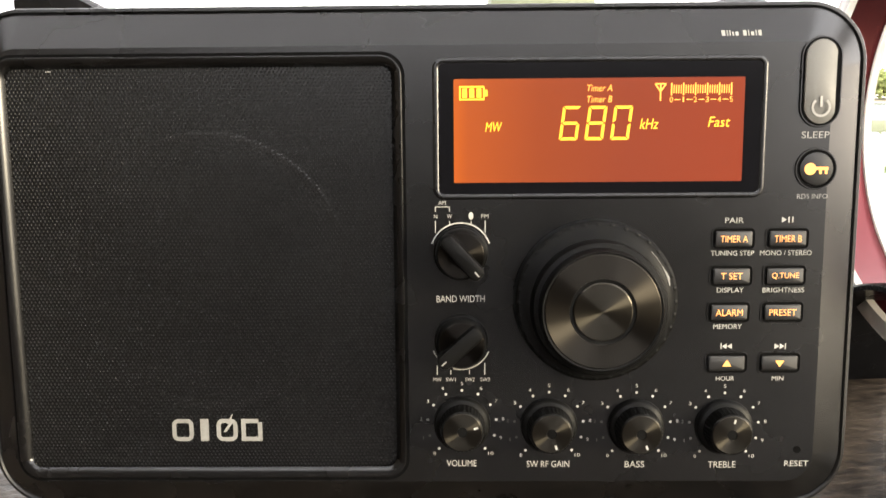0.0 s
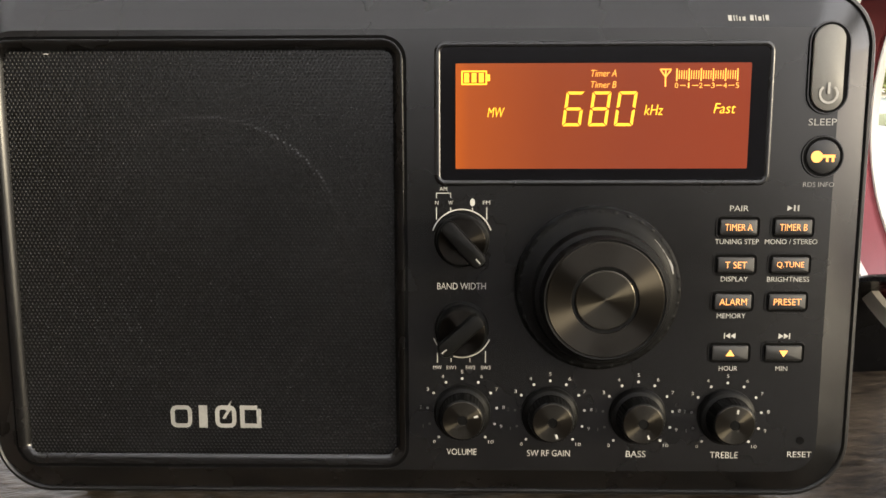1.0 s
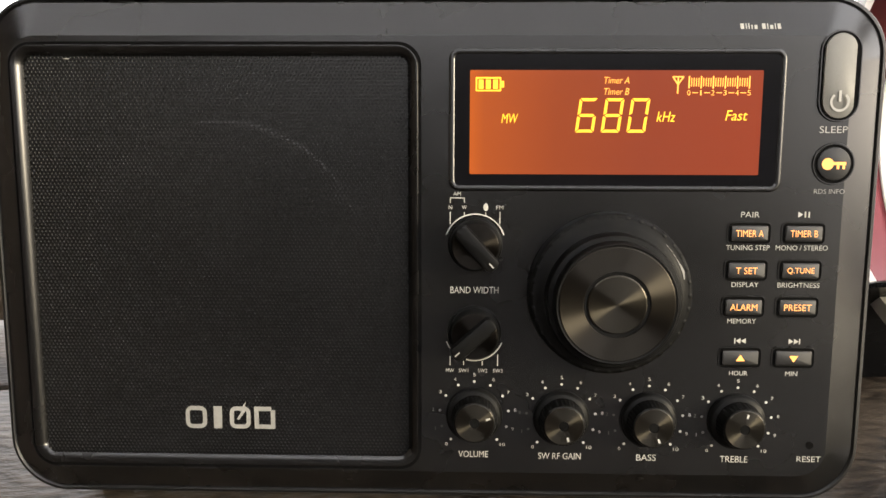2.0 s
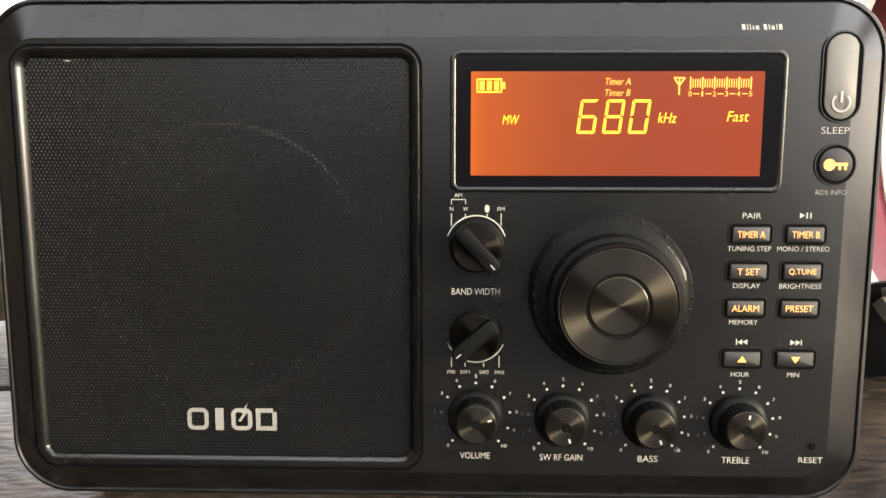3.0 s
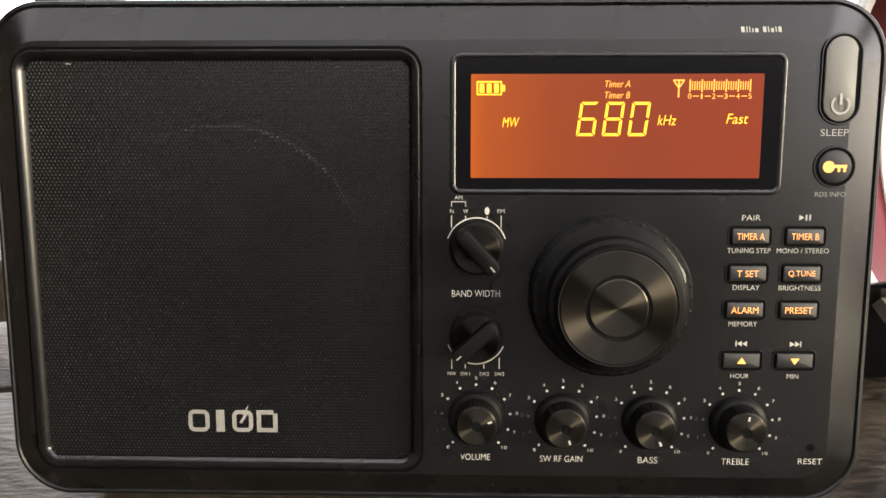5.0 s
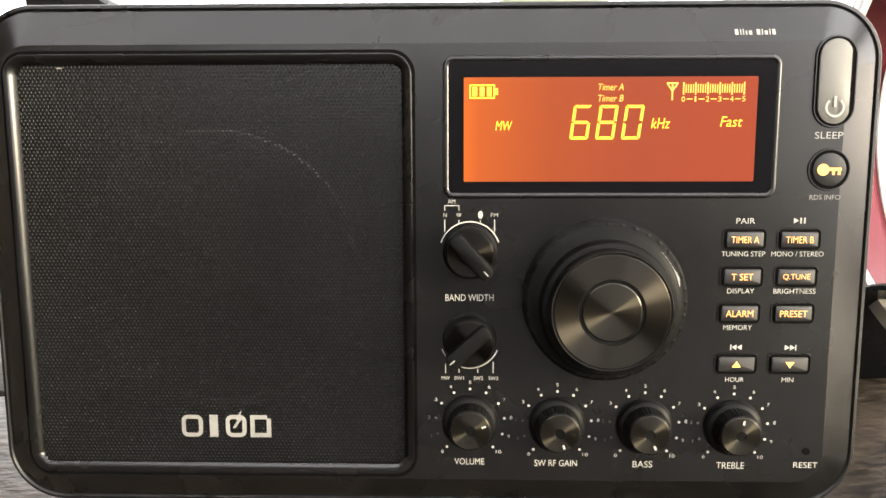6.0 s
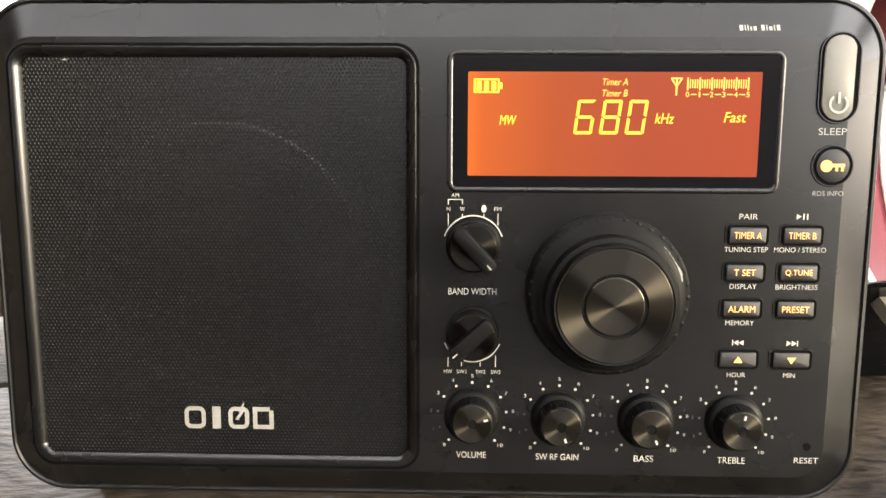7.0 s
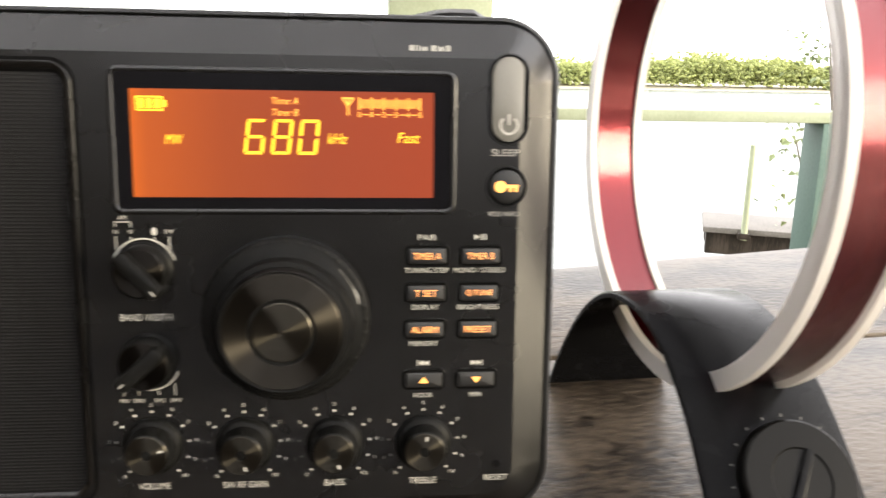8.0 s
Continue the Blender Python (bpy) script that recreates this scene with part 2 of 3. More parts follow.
# ---- the setting: a shelter with a table beside a lake ----
M_TABLE = wood("weathered_board", (0.015, 0.0115, 0.0085), (0.076, 0.059, 0.043), (0.45, 1.0, 1.0))
# translucent sheet added overhead, unseen, to give an even dim light from above
M_CEIL = surface("added_milky_sheet", (0.60, 0.60, 0.58), (0.70, 0.70, 0.68), 0.5, scale=1.5, fine=40, bump=0.1, depth=0.001)
ce_n, ce_l = M_CEIL.node_tree.nodes, M_CEIL.node_tree.links
ce_t, ce_m = ce_n.new("ShaderNodeBsdfTranslucent"), ce_n.new("ShaderNodeMixShader")
ce_t.inputs["Color"].default_value = (0.90, 0.90, 0.91, 1)
ce_m.inputs["Fac"].default_value = 0.68
ce_l.new(ce_n["Principled BSDF"].outputs["BSDF"], ce_m.inputs[1])
ce_l.new(ce_t.outputs["BSDF"], ce_m.inputs[2])
ce_l.new(ce_m.outputs["Shader"], ce_n["Material Output"].inputs["Surface"])
M_SIDING = wood("dark_siding", (0.02, 0.016, 0.013), (0.05, 0.04, 0.032), (1.0, 1.0, 0.1))
M_PALE = surface("pale_green_paint", (0.22, 0.25, 0.16), (0.29, 0.32, 0.22), 0.6, scale=6, fine=90, bump=0.15, depth=0.001)
M_TEAL = surface("teal_green_paint", (0.055, 0.10, 0.082), (0.085, 0.14, 0.112), 0.55, scale=7, fine=90, bump=0.15, depth=0.001)
M_CONC = surface("concrete", (0.09, 0.083, 0.074), (0.17, 0.157, 0.14), 0.85, scale=4, fine=60, bump=0.4, depth=0.003)
# concrete darkened in colour for the shade of a roofed floor
M_FLOOR = surface("shade_dark_concrete", (0.05, 0.046, 0.04), (0.10, 0.093, 0.083), 0.9, scale=4, fine=60, bump=0.4, depth=0.003, spec=0.2)
# ground colour raised so that it reflects light into the radio's right border
M_EARTH = surface("pale_bounce_sand", (0.30, 0.27, 0.20), (0.40, 0.37, 0.29), 0.95, scale=0.4, fine=6, bump=0.5, depth=0.03)
M_LEAF = surface("leaf", (0.13, 0.17, 0.07), (0.22, 0.26, 0.12), 0.6, scale=8, fine=60, bump=0.0)
# leaf colours paled, with the haze over the lake mixed into them
M_FOLIAGE = surface("hazed_foliage", (0.24, 0.28, 0.115), (0.36, 0.40, 0.19), 0.9, scale=0.2, fine=1.2, bump=0.0, spec=0.2)
fo_n, fo_l = M_FOLIAGE.node_tree.nodes, M_FOLIAGE.node_tree.links
fo_t, fo_m = fo_n.new("ShaderNodeBsdfTranslucent"), fo_n.new("ShaderNodeMixShader")
fo_t.inputs["Color"].default_value = (0.66, 0.68, 0.42, 1)
fo_m.inputs["Fac"].default_value = 0.6
fo_l.new(fo_n["Principled BSDF"].outputs["BSDF"], fo_m.inputs[1])
fo_l.new(fo_t.outputs["BSDF"], fo_m.inputs[2])
fo_l.new(fo_m.outputs["Shader"], fo_n["Material Output"].inputs["Surface"])
M_BARK = surface("bark", (0.09, 0.07, 0.05), (0.16, 0.13, 0.10), 0.9, scale=20, fine=200, bump=0.4, depth=0.002)

M_WATER, wn_, wl_, wp_ = nodes_of("lake_water")
wp_.inputs["Base Color"].default_value = (0.07, 0.085, 0.075, 1)
wp_.inputs["Roughness"].default_value = 0.25
wp_.inputs["IOR"].default_value = 1.33
wtex = wn_.new("ShaderNodeTexNoise")
wtex.inputs["Scale"].default_value, wtex.inputs["Detail"].default_value = 2.2, 5
wco = wn_.new("ShaderNodeTexCoord")
wbump = wn_.new("ShaderNodeBump")
wbump.inputs["Strength"].default_value, wbump.inputs["Distance"].default_value = 0.35, 0.05
wl_.new(wco.outputs["Object"], wtex.inputs["Vector"])
wl_.new(wtex.outputs["Fac"], wbump.inputs["Height"])
wl_.new(wbump.outputs["Normal"], wp_.inputs["Normal"])

FLOOR_Z, CEIL_Z, WATER_Z = -0.78, 1.70, -2.6

bm = bmesh.new()
profile = ((-600, -0.9), (-40, -0.95), (-4.2, -0.95), (3.0, -1.0), (4.0, -1.9), (5.2, -2.9), (9.0, -3.4), (140, -3.4), (149, -2.75), (156, -1.8), (600, 1.0))
xs = (-900, -300, -80, -20, 0, 20, 80, 300, 900)
rows_ = [[bm.verts.new((x, y, z + 0.12 * math.sin(x * 0.7 + y) * (abs(y) > 20))) for x in xs] for y, z in profile]
for a, b in zip(rows_, rows_[1:]):
    for i in range(len(xs) - 1):
        bm.faces.new((a[i], a[i + 1], b[i + 1], b[i]))
tagged(part("ground", bm, M_EARTH, None), "ground paled to bounce light, sloping under the lake to the far bank", "ground", kind="structure")

bm = bmesh.new()
bm.faces.new([bm.verts.new(p) for p in ((-700, 3.2, WATER_Z), (700, 3.2, WATER_Z), (700, 152, WATER_Z), (-700, 152, WATER_Z))])
tagged(part("water", bm, M_WATER, None), "pale rippled lake water under an overcast sky", "water", kind="structure")

floor = tagged(part("floor", box(bmesh.new(), -3.2, 3.4, -6.3, 2.95, FLOOR_Z - 0.16, FLOOR_Z, 0.01), M_FLOOR), "worn concrete floor of the lakeside shelter, its colour darkened for shade", "floor", kind="structure")
# unseen sheet; its edges set how much sky the radio reflects
tagged(part("ceiling", box(bmesh.new(), -2.1, 1.1, -3.2, 3.1, CEIL_Z, CEIL_Z + 0.012), M_CEIL), "added milky translucent sheet, out of view, that dims the sky overhead", "ceiling", kind="structure")
tagged(part("wall_west", box(bmesh.new(), -1.95, -1.8, -6.2, 2.2, FLOOR_Z, CEIL_Z), M_SIDING), "dark brown timber side wall of the shelter", "wall", kind="structure")

# added wall behind the camera, keeps low sky off the table and radio face
tagged(part("wall_south", box(bmesh.new(), -1.79, 3.2, -6.2, -6.05, FLOOR_Z, 1.7), M_SIDING), "dark brown timber wall added out of view to block the low sky", "wall", kind="structure")

# columns that carry the roof
col = thing("column", pose(0.33, 2.78, FLOOR_Z), "pale green painted square roof column", "column")
part("shaft", box(bmesh.new(), -0.19, 0.19, -0.16, 0.16, 0.0, CEIL_Z - FLOOR_Z, 0.012), M_PALE, col)
part("foot_trim", box(bmesh.new(), -0.215, 0.215, -0.185, 0.185, 0.0, 0.14, 0.01), M_PALE, col)

# the railing towards the water
rail = thing("railing", pose(0, 2.62, FLOOR_Z), "pale green wooden railing on teal posts beside the water", "railing")
part("top_rail", box(bmesh.new(), 0.525, 3.3, -0.07, 0.07, 0.792, 0.836, 0.006), M_PALE, rail, "pale green painted flat top rail")
part("top_rail", box(bmesh.new(), -1.78, 0.135, -0.07, 0.07, 0.792, 0.836, 0.006), M_PALE, rail, "pale green painted flat top rail")
for px in (1.80, 3.15, -1.3):
    part("post", box(bmesh.new(), px, px + 0.145, -0.07, 0.07, 0.0, 0.792, 0.008), M_TEAL, rail, "teal green painted square post")

# landing stage with a thin marker pole
dock = thing("landing_stage", pose(2.06, 4.1, -0.70, 0, 0, -23), "grey concrete landing stage with a thin pale pole", "dock")
part("slab", box(bmesh.new(), 0.0, 2.4, 0.0, 0.56, -0.035, 0.0, 0.008), M_CONC, dock, "grey weathered concrete slab")
# two dark beams added for the shadow band beneath the slab
part("beam", box(bmesh.new(), 0.02, 2.38, 0.03, 0.15, -0.17, -0.035, 0.012), M_SIDING, dock, "dark beam standing in for the shadow under the slab")
part("beam", box(bmesh.new(), 0.02, 2.38, 0.40, 0.52, -0.17, -0.035, 0.012), M_SIDING, dock, "dark beam standing in for the shadow under the slab")
for sx in (0.5, 1.9):
    for sy in (0.09, 0.46):
        part("pile", box(bmesh.new(), sx - 0.06, sx + 0.06, sy - 0.06, sy + 0.06, -2.6, -0.17, 0.01), M_BARK, dock, "dark timber pile")
bm = bmesh.new()
bmesh.ops.create_cone(bm, cap_ends=True, segments=12, radius1=0.019, radius2=0.016, depth=0.56, matrix=pose(0.232, -0.022, 0.22))
part("pole", bm, M_PALE, dock, "thin pale green metal pole")
part("pole_clamp", box(bmesh.new(), 0.197, 0.267, -0.045, 0.02, -0.055, -0.02, 0.004), M_SIDING, dock, "dark clamp that holds the pole")


# shrub beside the railing
def stick(bm, pts, r0, r1, n=6):
    loops = []
    for j, p in enumerate(pts):
        r = r0 + (r1 - r0) * j / (len(pts) - 1)
        d = (Vector(pts[min(j + 1, len(pts) - 1)]) - Vector(pts[max(j - 1, 0)])).normalized()
        q = d.to_track_quat("Z", "Y")
        loops.append([Vector(p) + q @ Vector((r * math.cos(2 * math.pi * i / n), r * math.sin(2 * math.pi * i / n), 0)) for i in range(n)])
    loft(bm, loops)


rnd = random.Random(4)
shrub = thing("shrub", pose(2.55, 3.45, -1.45), "sparse green leafy shrub growing beside the railing", "shrub")
bm, tips = bmesh.new(), []
for ex, ey, ez in ((-0.42, -0.15, 1.33), (-0.36, -0.12, 1.02), (-0.27, -0.05, 1.80), (-0.20, 0.0, 1.68), (-0.05, 0.05, 1.75), (0.15, 0.1, 1.55), (0.3, -0.1, 1.3), (0.1, 0.2, 1.1)):
    pts = [(0.02 * ex, 0.02 * ey, 0)]
    for k in (0.35, 0.7, 1.0):
        pts.append((ex * k ** 1.4 + rnd.uniform(-0.02, 0.02), ey * k ** 1.4, ez * k ** 0.9))
    tips.append(pts[-1])
    stick(bm, pts, 0.014, 0.004)
part("stems", bm, M_BARK, shrub)
bm = bmesh.new()
for tx, ty, tz in tips:
    if tz < 0.55:
        continue
    for _ in range(34):
        c = Vector((tx + rnd.gauss(0, 0.075), ty + rnd.gauss(0, 0.075), tz + rnd.gauss(0, 0.07)))
        q = Euler((rnd.uniform(-1, 1), rnd.uniform(-1, 1), rnd.uniform(0, 6.3))).to_matrix()
        L, w = rnd.uniform(0.03, 0.055), rnd.uniform(0.010, 0.018)
        v = [bm.verts.new(c + q @ Vector(p)) for p in ((0, 0, 0), (L * 0.4, w, 0.006), (L, 0, -0.008), (L * 0.4, -w, 0.006))]
        bm.faces.new((v[0], v[1], v[2]))
        bm.faces.new((v[0], v[2], v[3]))
tagged(part("leaves", bm, M_LEAF, shrub, "small green leaves"), kind="stuff")

# the wooded far bank
seed_mesh = bmesh.new()
bmesh.ops.create_icosphere(seed_mesh, subdivisions=1, radius=1)
sv = np.array([v.co[:] for v in seed_mesh.verts])
sf = np.array([[v.index for v in f.verts] for f in seed_mesh.faces])
seed_mesh.free()
rs = np.random.RandomState(7)
vv, ff = [], []
for k in range(42000):
    x = rs.uniform(-130, 190)
    tall = 5.3 + 0.7 * math.sin(x * 0.11) + 0.4 * math.sin(x * 0.37 + 1) + rs.normal(0, 0.5)
    y = 153 + rs.uniform(0, 9) if k % 4 else 160 + rs.uniform(0, 5)
    z = WATER_Z + rs.uniform(0.1, 1.0) ** 0.8 * tall + (y - 153) * 0.12
    r = rs.uniform(0.14, 0.42) if k % 4 else rs.uniform(0.3, 0.8)
    z = z if k % 4 else min(z, WATER_Z + tall - 0.9)
    bumpy = 1 + 0.28 * rs.standard_normal((len(sv), 1))
    vv.append(sv * r * bumpy * (1.25, 1.0, 0.8) + (x, y, z))
    ff.append(sf + k * len(sv))
me = bpy.data.meshes.new("far_woods")
me.from_pydata(np.concatenate(vv).tolist(), [], np.concatenate(ff).tolist())
for f in me.polygons:
    f.use_smooth = True
me.materials.append(M_FOLIAGE)
tagged(new("far_woods", me), "low green woods along the far shore", "woods", kind="stuff")

# ---- a bench by the side wall ----
bench = thing("bench", pose(-1.48, 1.9, FLOOR_Z), "dark brown timber bench beside the wall", "bench")
part("seat", box(bmesh.new(), -0.29, 0.27, -0.2, 0.2, 0.44, 0.485, 0.006), M_SIDING, bench)
for bx in (-0.2, 0.19):
    part("leg", box(bmesh.new(), bx - 0.035, bx + 0.035, -0.18, 0.18, 0.0, 0.44, 0.004), M_SIDING, bench)

# ---- the table ----
table = thing("table", pose(0, 0.160, FLOOR_Z, 0, 0, 8.2), "weathered grey wooden table of wide boards", "table")
TOP = -FLOOR_Z
for y0, y1 in ((0.003, 0.246), (-0.244, -0.003), (-0.491, -0.250), (-0.738, -0.497)):
    board = part("board", box(bmesh.new(), -0.95, 1.15, y0, y1, TOP - 0.038, TOP, 0.004), M_TABLE, table)
    if y0 > 0:  # the last board is cut aslant along its far edge
        for v in board.data.vertices:
            v.co.y += max(0.0, v.co.y - 0.1) / 0.146 * (0.141 * v.co.x - 0.067)
for lx in (-0.7, 0.9):
    part("crossbar", box(bmesh.new(), lx - 0.04, lx + 0.04, -0.70, 0.07, TOP - 0.128, TOP - 0.038, 0.004), M_TABLE, table)
    for ly in (-0.66, 0.02):
        part("leg", box(bmesh.new(), lx - 0.045, lx + 0.045, ly - 0.045, ly + 0.045, 0.0, TOP - 0.128, 0.004), M_TABLE, table)

# ---- the radio ----
radio = new("portable_radio")
radio.matrix_world = SET @ pose(BASE[0] * U, BASE[1] * U, BASE[2] * U)
tagged(radio, "dark grey portable table radio with orange lit display", "radio")

X0, X1, Z0, Z1, RC = -188.4, 156.7, -170.3, 28.8, 23.0


def shell_loop(inset, y):
    return rrect(X0 + inset, X1 - inset, Z0 + inset, Z1 - inset, RC - inset, y, 14)


# cabinet behind the front frame
bm = loft(bmesh.new(), [shell_loop(9, 92), shell_loop(5, 91), shell_loop(2.5, 87), shell_loop(1.8, 20), shell_loop(1.8, 13.4)])
part("cabinet", bm, M_RIM, radio, "black plastic rear cabinet")
# the thin lip round the front
bm = loft(bmesh.new(), [shell_loop(2.2, 13.2), shell_loop(0.4, 13), shell_loop(0, 12.2), shell_loop(0, 7.6), shell_loop(0.5, 6.8), shell_loop(1.6, 6.6), shell_loop(2.2, 7.2), shell_loop(2.4, 8.4)], False, False)
part("front_lip", bm, M_RIM, radio, "thin black rounded lip round the front")
# the front frame: sloping borders round a flat face
FACE = (-175.4, 140.6, -157.0, 12.8)
bm = bmesh.new()
loops = [shell_loop(2.3, 9.0), shell_loop(2.5, 6.9)]
for s, y in ((0.0, 6.2), (1.0, 0.0)):
    x0, x1, z0, z1 = X0 + 3.2, X1 - 3.2, Z0 + 3.2, Z1 - 3.2
    loops.append(rrect(x0 + (FACE[0] - x0) * s, x1 + (FACE[1] - x1) * s, z0 + (FACE[2] - z0) * s, z1 + (FACE[3] - z1) * s, 21 - 10 * s, y, 14))
loops.append(rrect(-173.4, -20.0, -154.7, 9.0, 7.5, 0.0, 14))
loops.append(rrect(-173.4, -20.0, -154.7, 9.0, 7.5, 6.0, 14))
loft(bm, loops, False, False)
part("front_panel", bm, M_CASE, radio, "dark grey satin plastic front with sloping borders", 14)

# feet: the front pair taller, so that the set leans back
for fx in (-160, 128):
    for fy, drop in ((36, 9.6), (78, 6.3)):
        bm = bmesh.new()
        n, loops = 20, []
        for r, z in ((6.5, Z0 + 3), (6.5, Z0 + 1.8 - drop + 1), (5.8, Z0 + 1.8 - drop)):
            loops.append([P(fx + r * math.cos(2 * math.pi * i / n), fy + r * math.sin(2 * math.pi * i / n), z) for i in range(n)])
        part("foot", loft(bm, loops), M_RUBBER, radio, "black rubber foot")

# carrying handle, folded down behind, with its ends above the cabinet
handle_mesh = bmesh.new()
for x0, x1, taper in ((-182, -148, 0), (92, 132, 1)):
    loops = []
    for k in range(9):
        t = k / 8
        x = x0 + (x1 - x0) * t
        if taper:
            h = 1.0 + 6.0 * min(1.0, t / 0.55) ** 0.8 if t < 0.9 else 5.5
            if k == 8:
                h = 4.0
        else:
            h = 11.0 if 0 < k < 7 else (9.0 if k == 7 else 6.5 if k == 8 else 10.0)
        loops.append([P(x, 34, Z1 - 3), P(x, 33, Z1 + h - 2), P(x, 36, Z1 + h), P(x, 50, Z1 + h), P(x, 53, Z1 + h - 2), P(x, 52, Z1 - 3)])
    loft(handle_mesh, loops)
for x0, x1 in ((-170, -154), (108, 124)):
    loft(handle_mesh, [[P(x0, 50, Z1 + 6), P(x1, 50, Z1 + 6), P(x1, 50, Z1 - 1), P(x0, 50, Z1 - 1)], [P(x0, 98, Z1 + 2), P(x1, 98, Z1 + 2), P(x1, 95, Z1 - 5), P(x0, 95, Z1 - 5)], [P(x0, 106, Z1 - 40), P(x1, 106, Z1 - 40), P(x1, 97, Z1 - 40), P(x0, 97, Z1 - 40)]])
loft(handle_mesh, [[P(x, 97, Z1 - 36), P(x, 97, Z1 - 54), P(x, 110, Z1 - 54), P(x, 110, Z1 - 36)] for x in (-170, -23, 124)])
part("handle", handle_mesh, M_RIM, radio, "black folded carrying handle")

# ---- speaker ----
GX0, GX1, GZ0, GZ1 = -169.6, -23.4, -151.2, 5.6
GRILLE_Y = 1.7  # the sheet lies sunk behind its frame
# flat ring without depth; its black is the groove's shade
part("grille_groove", frame_ring(-175.0, -18.4, -156.3, 10.6, 9, 1.2, ((0, -0.04), (1, -0.04))), M_DARK, radio, "flat dark ring for the shaded groove round the speaker grille")
grille_frame = part("grille_frame", frame_ring(-173.9, -19.5, -155.2, 9.5, 8, 4.2, ((0, 0.1), (0.03, -1.1), (0.1, -1.5), (0.2, -1.55), (0.55, -0.85), (0.95, 1.3), (1.0, 2.4))), M_CASE, radio, "dark sloping frame round the speaker grille", 40)
for v in grille_frame.data.vertices:  # the lower side stands out less than the others, flattened to dull its highlight
    if v.co.z < P(0, 0, -148)[2]:
        v.co.y = P(0, 0, 0)[1] + (v.co.y - P(0, 0, 0)[1]) * 0.2
part("speaker_backing", plate(GX0 - 1.5, GX1 + 1.5, GZ0 - 1.5, GZ1 + 1.5, 3, GRILLE_Y + 1.6, GRILLE_Y + 0.62), M_FELT, radio)
bm = bmesh.new()
rim_loops = []
for r, y in ((51.6, 0.62), (52.4, 0.42), (53.4, 0.34), (54.4, 0.42), (55.2, 0.62)):
    rim_loops.append([P(-96 + r * math.cos(2 * math.pi * i / 96), GRILLE_Y + y, -73 + r * math.sin(2 * math.pi * i / 96)) for i in range(96)])
loft(bm, rim_loops, False, False)
part("speaker_rim", bm, M_CONE, radio, "faint round speaker edge behind the grille")
# perforated sheet: hexagonal cells, each with one hole
pitch, row = 1.53, 1.325
cells = []
nr, nc = int((GZ1 - GZ0) / row) + 2, int((GX1 - GX0) / pitch) + 2
for j in range(nr):
    for i in range(nc):
        cells.append((GX0 - 0.9 + i * pitch + (0.5 * pitch if j % 2 else 0), GZ1 + 0.6 - j * row))
cells = np.array(cells)
hexa = np.array([(math.sin(math.pi / 3 * i), math.cos(math.pi / 3 * i)) for i in range(6)])
R_OUT, R_IN = pitch / math.sqrt(3), 0.40
co = np.zeros((len(cells), 24, 3))
for k, (r, y) in enumerate(((R_OUT, GRILLE_Y), (R_IN + 0.15, GRILLE_Y), (R_IN, GRILLE_Y + 0.18), (R_IN, GRILLE_Y + 0.7))):
    ring = cells[:, None, :] + hexa[None] * r
    co[:, 6 * k:6 * k + 6, 0] = (ring[..., 0] - BASE[0]) * U
    co[:, 6 * k:6 * k + 6, 1] = (y - BASE[1]) * U
    co[:, 6 * k:6 * k + 6, 2] = (ring[..., 1] - BASE[2]) * U
quad = np.array([(6 * k + i, 6 * k + (i + 1) % 6, 6 * k + 6 + (i + 1) % 6, 6 * k + 6 + i) for k in (0, 1, 2) for i in range(6)])
faces = (quad[None] + 24 * np.arange(len(cells))[:, None, None]).reshape(-1, 4)
me = bpy.data.meshes.new("grille")
me.from_pydata(co.reshape(-1, 3).tolist(), [], faces.tolist())
me.materials.append(M_MESH)
grille = new("grille", me)
grille.parent = radio
tagged(grille, "black perforated metal speaker grille", kind="stuff")

# small bare chips in the paint of the frame
for cx, cz, w in ((-153.3, 4.4, 2.8), (-169.0, -149.8, 0.6)):
    bm = bmesh.new()
    flat_poly(bm, [(cx - w / 2, cz), (cx - w / 5, cz + 0.25), (cx + w / 2, cz + 0.12), (cx + w / 4, cz - 0.2)], GRILLE_Y - 0.1)
    part("paint_chip", bm, M_PRINT_DIM, radio, "small pale chip in the paint")

# maker's mark on the grille, as plain shapes
bm = bmesh.new()


def flat_ring(bm, x0, x1, z0, z1, r, w, y, skip=()):
    a = rrect(x0, x1, z0, z1, r, y, 4)
    b = rrect(x0 + w, x1 - w, z0 + w, z1 - w, max(r - w, 0.2), y, 4)
    va, vb = [bm.verts.new(p) for p in a], [bm.verts.new(p) for p in b]
    for i in range(len(va)):
        if i not in skip:
            j = (i + 1) % len(va)
            bm.faces.new((va[i], va[j], vb[j], vb[i]))


flat_ring(bm, -113.2, -104.6, -140.2, -131.0, 2.6, 1.7, GRILLE_Y - 0.35)
flat_bar(bm, -100.2, -131.0, -100.2, -140.2, 3.4, GRILLE_Y - 0.35)
flat_ring(bm, -95.4, -87.0, -140.2, -131.0, 2.6, 1.7, GRILLE_Y - 0.35)
flat_poly(bm, [(-92.6, -136.2), (-90.6, -133.2), (-91.4, -132.8), (-88.6, -128.6), (-89.4, -131.6), (-88.4, -132.0), (-91.6, -136.6)], GRILLE_Y - 0.47)
flat_bar(bm, -84.6, -131.0, -84.6, -140.2, 1.8, GRILLE_Y - 0.35)
flat_bar(bm, -78.0, -132.4, -78.0, -140.2, 1.8, GRILLE_Y - 0.35)
flat_bar(bm, -83.7, -131.9, -78.6, -131.9, 1.8, GRILLE_Y - 0.36)
flat_bar(bm, -83.7, -139.3, -78.9, -139.3, 1.8, GRILLE_Y - 0.36)
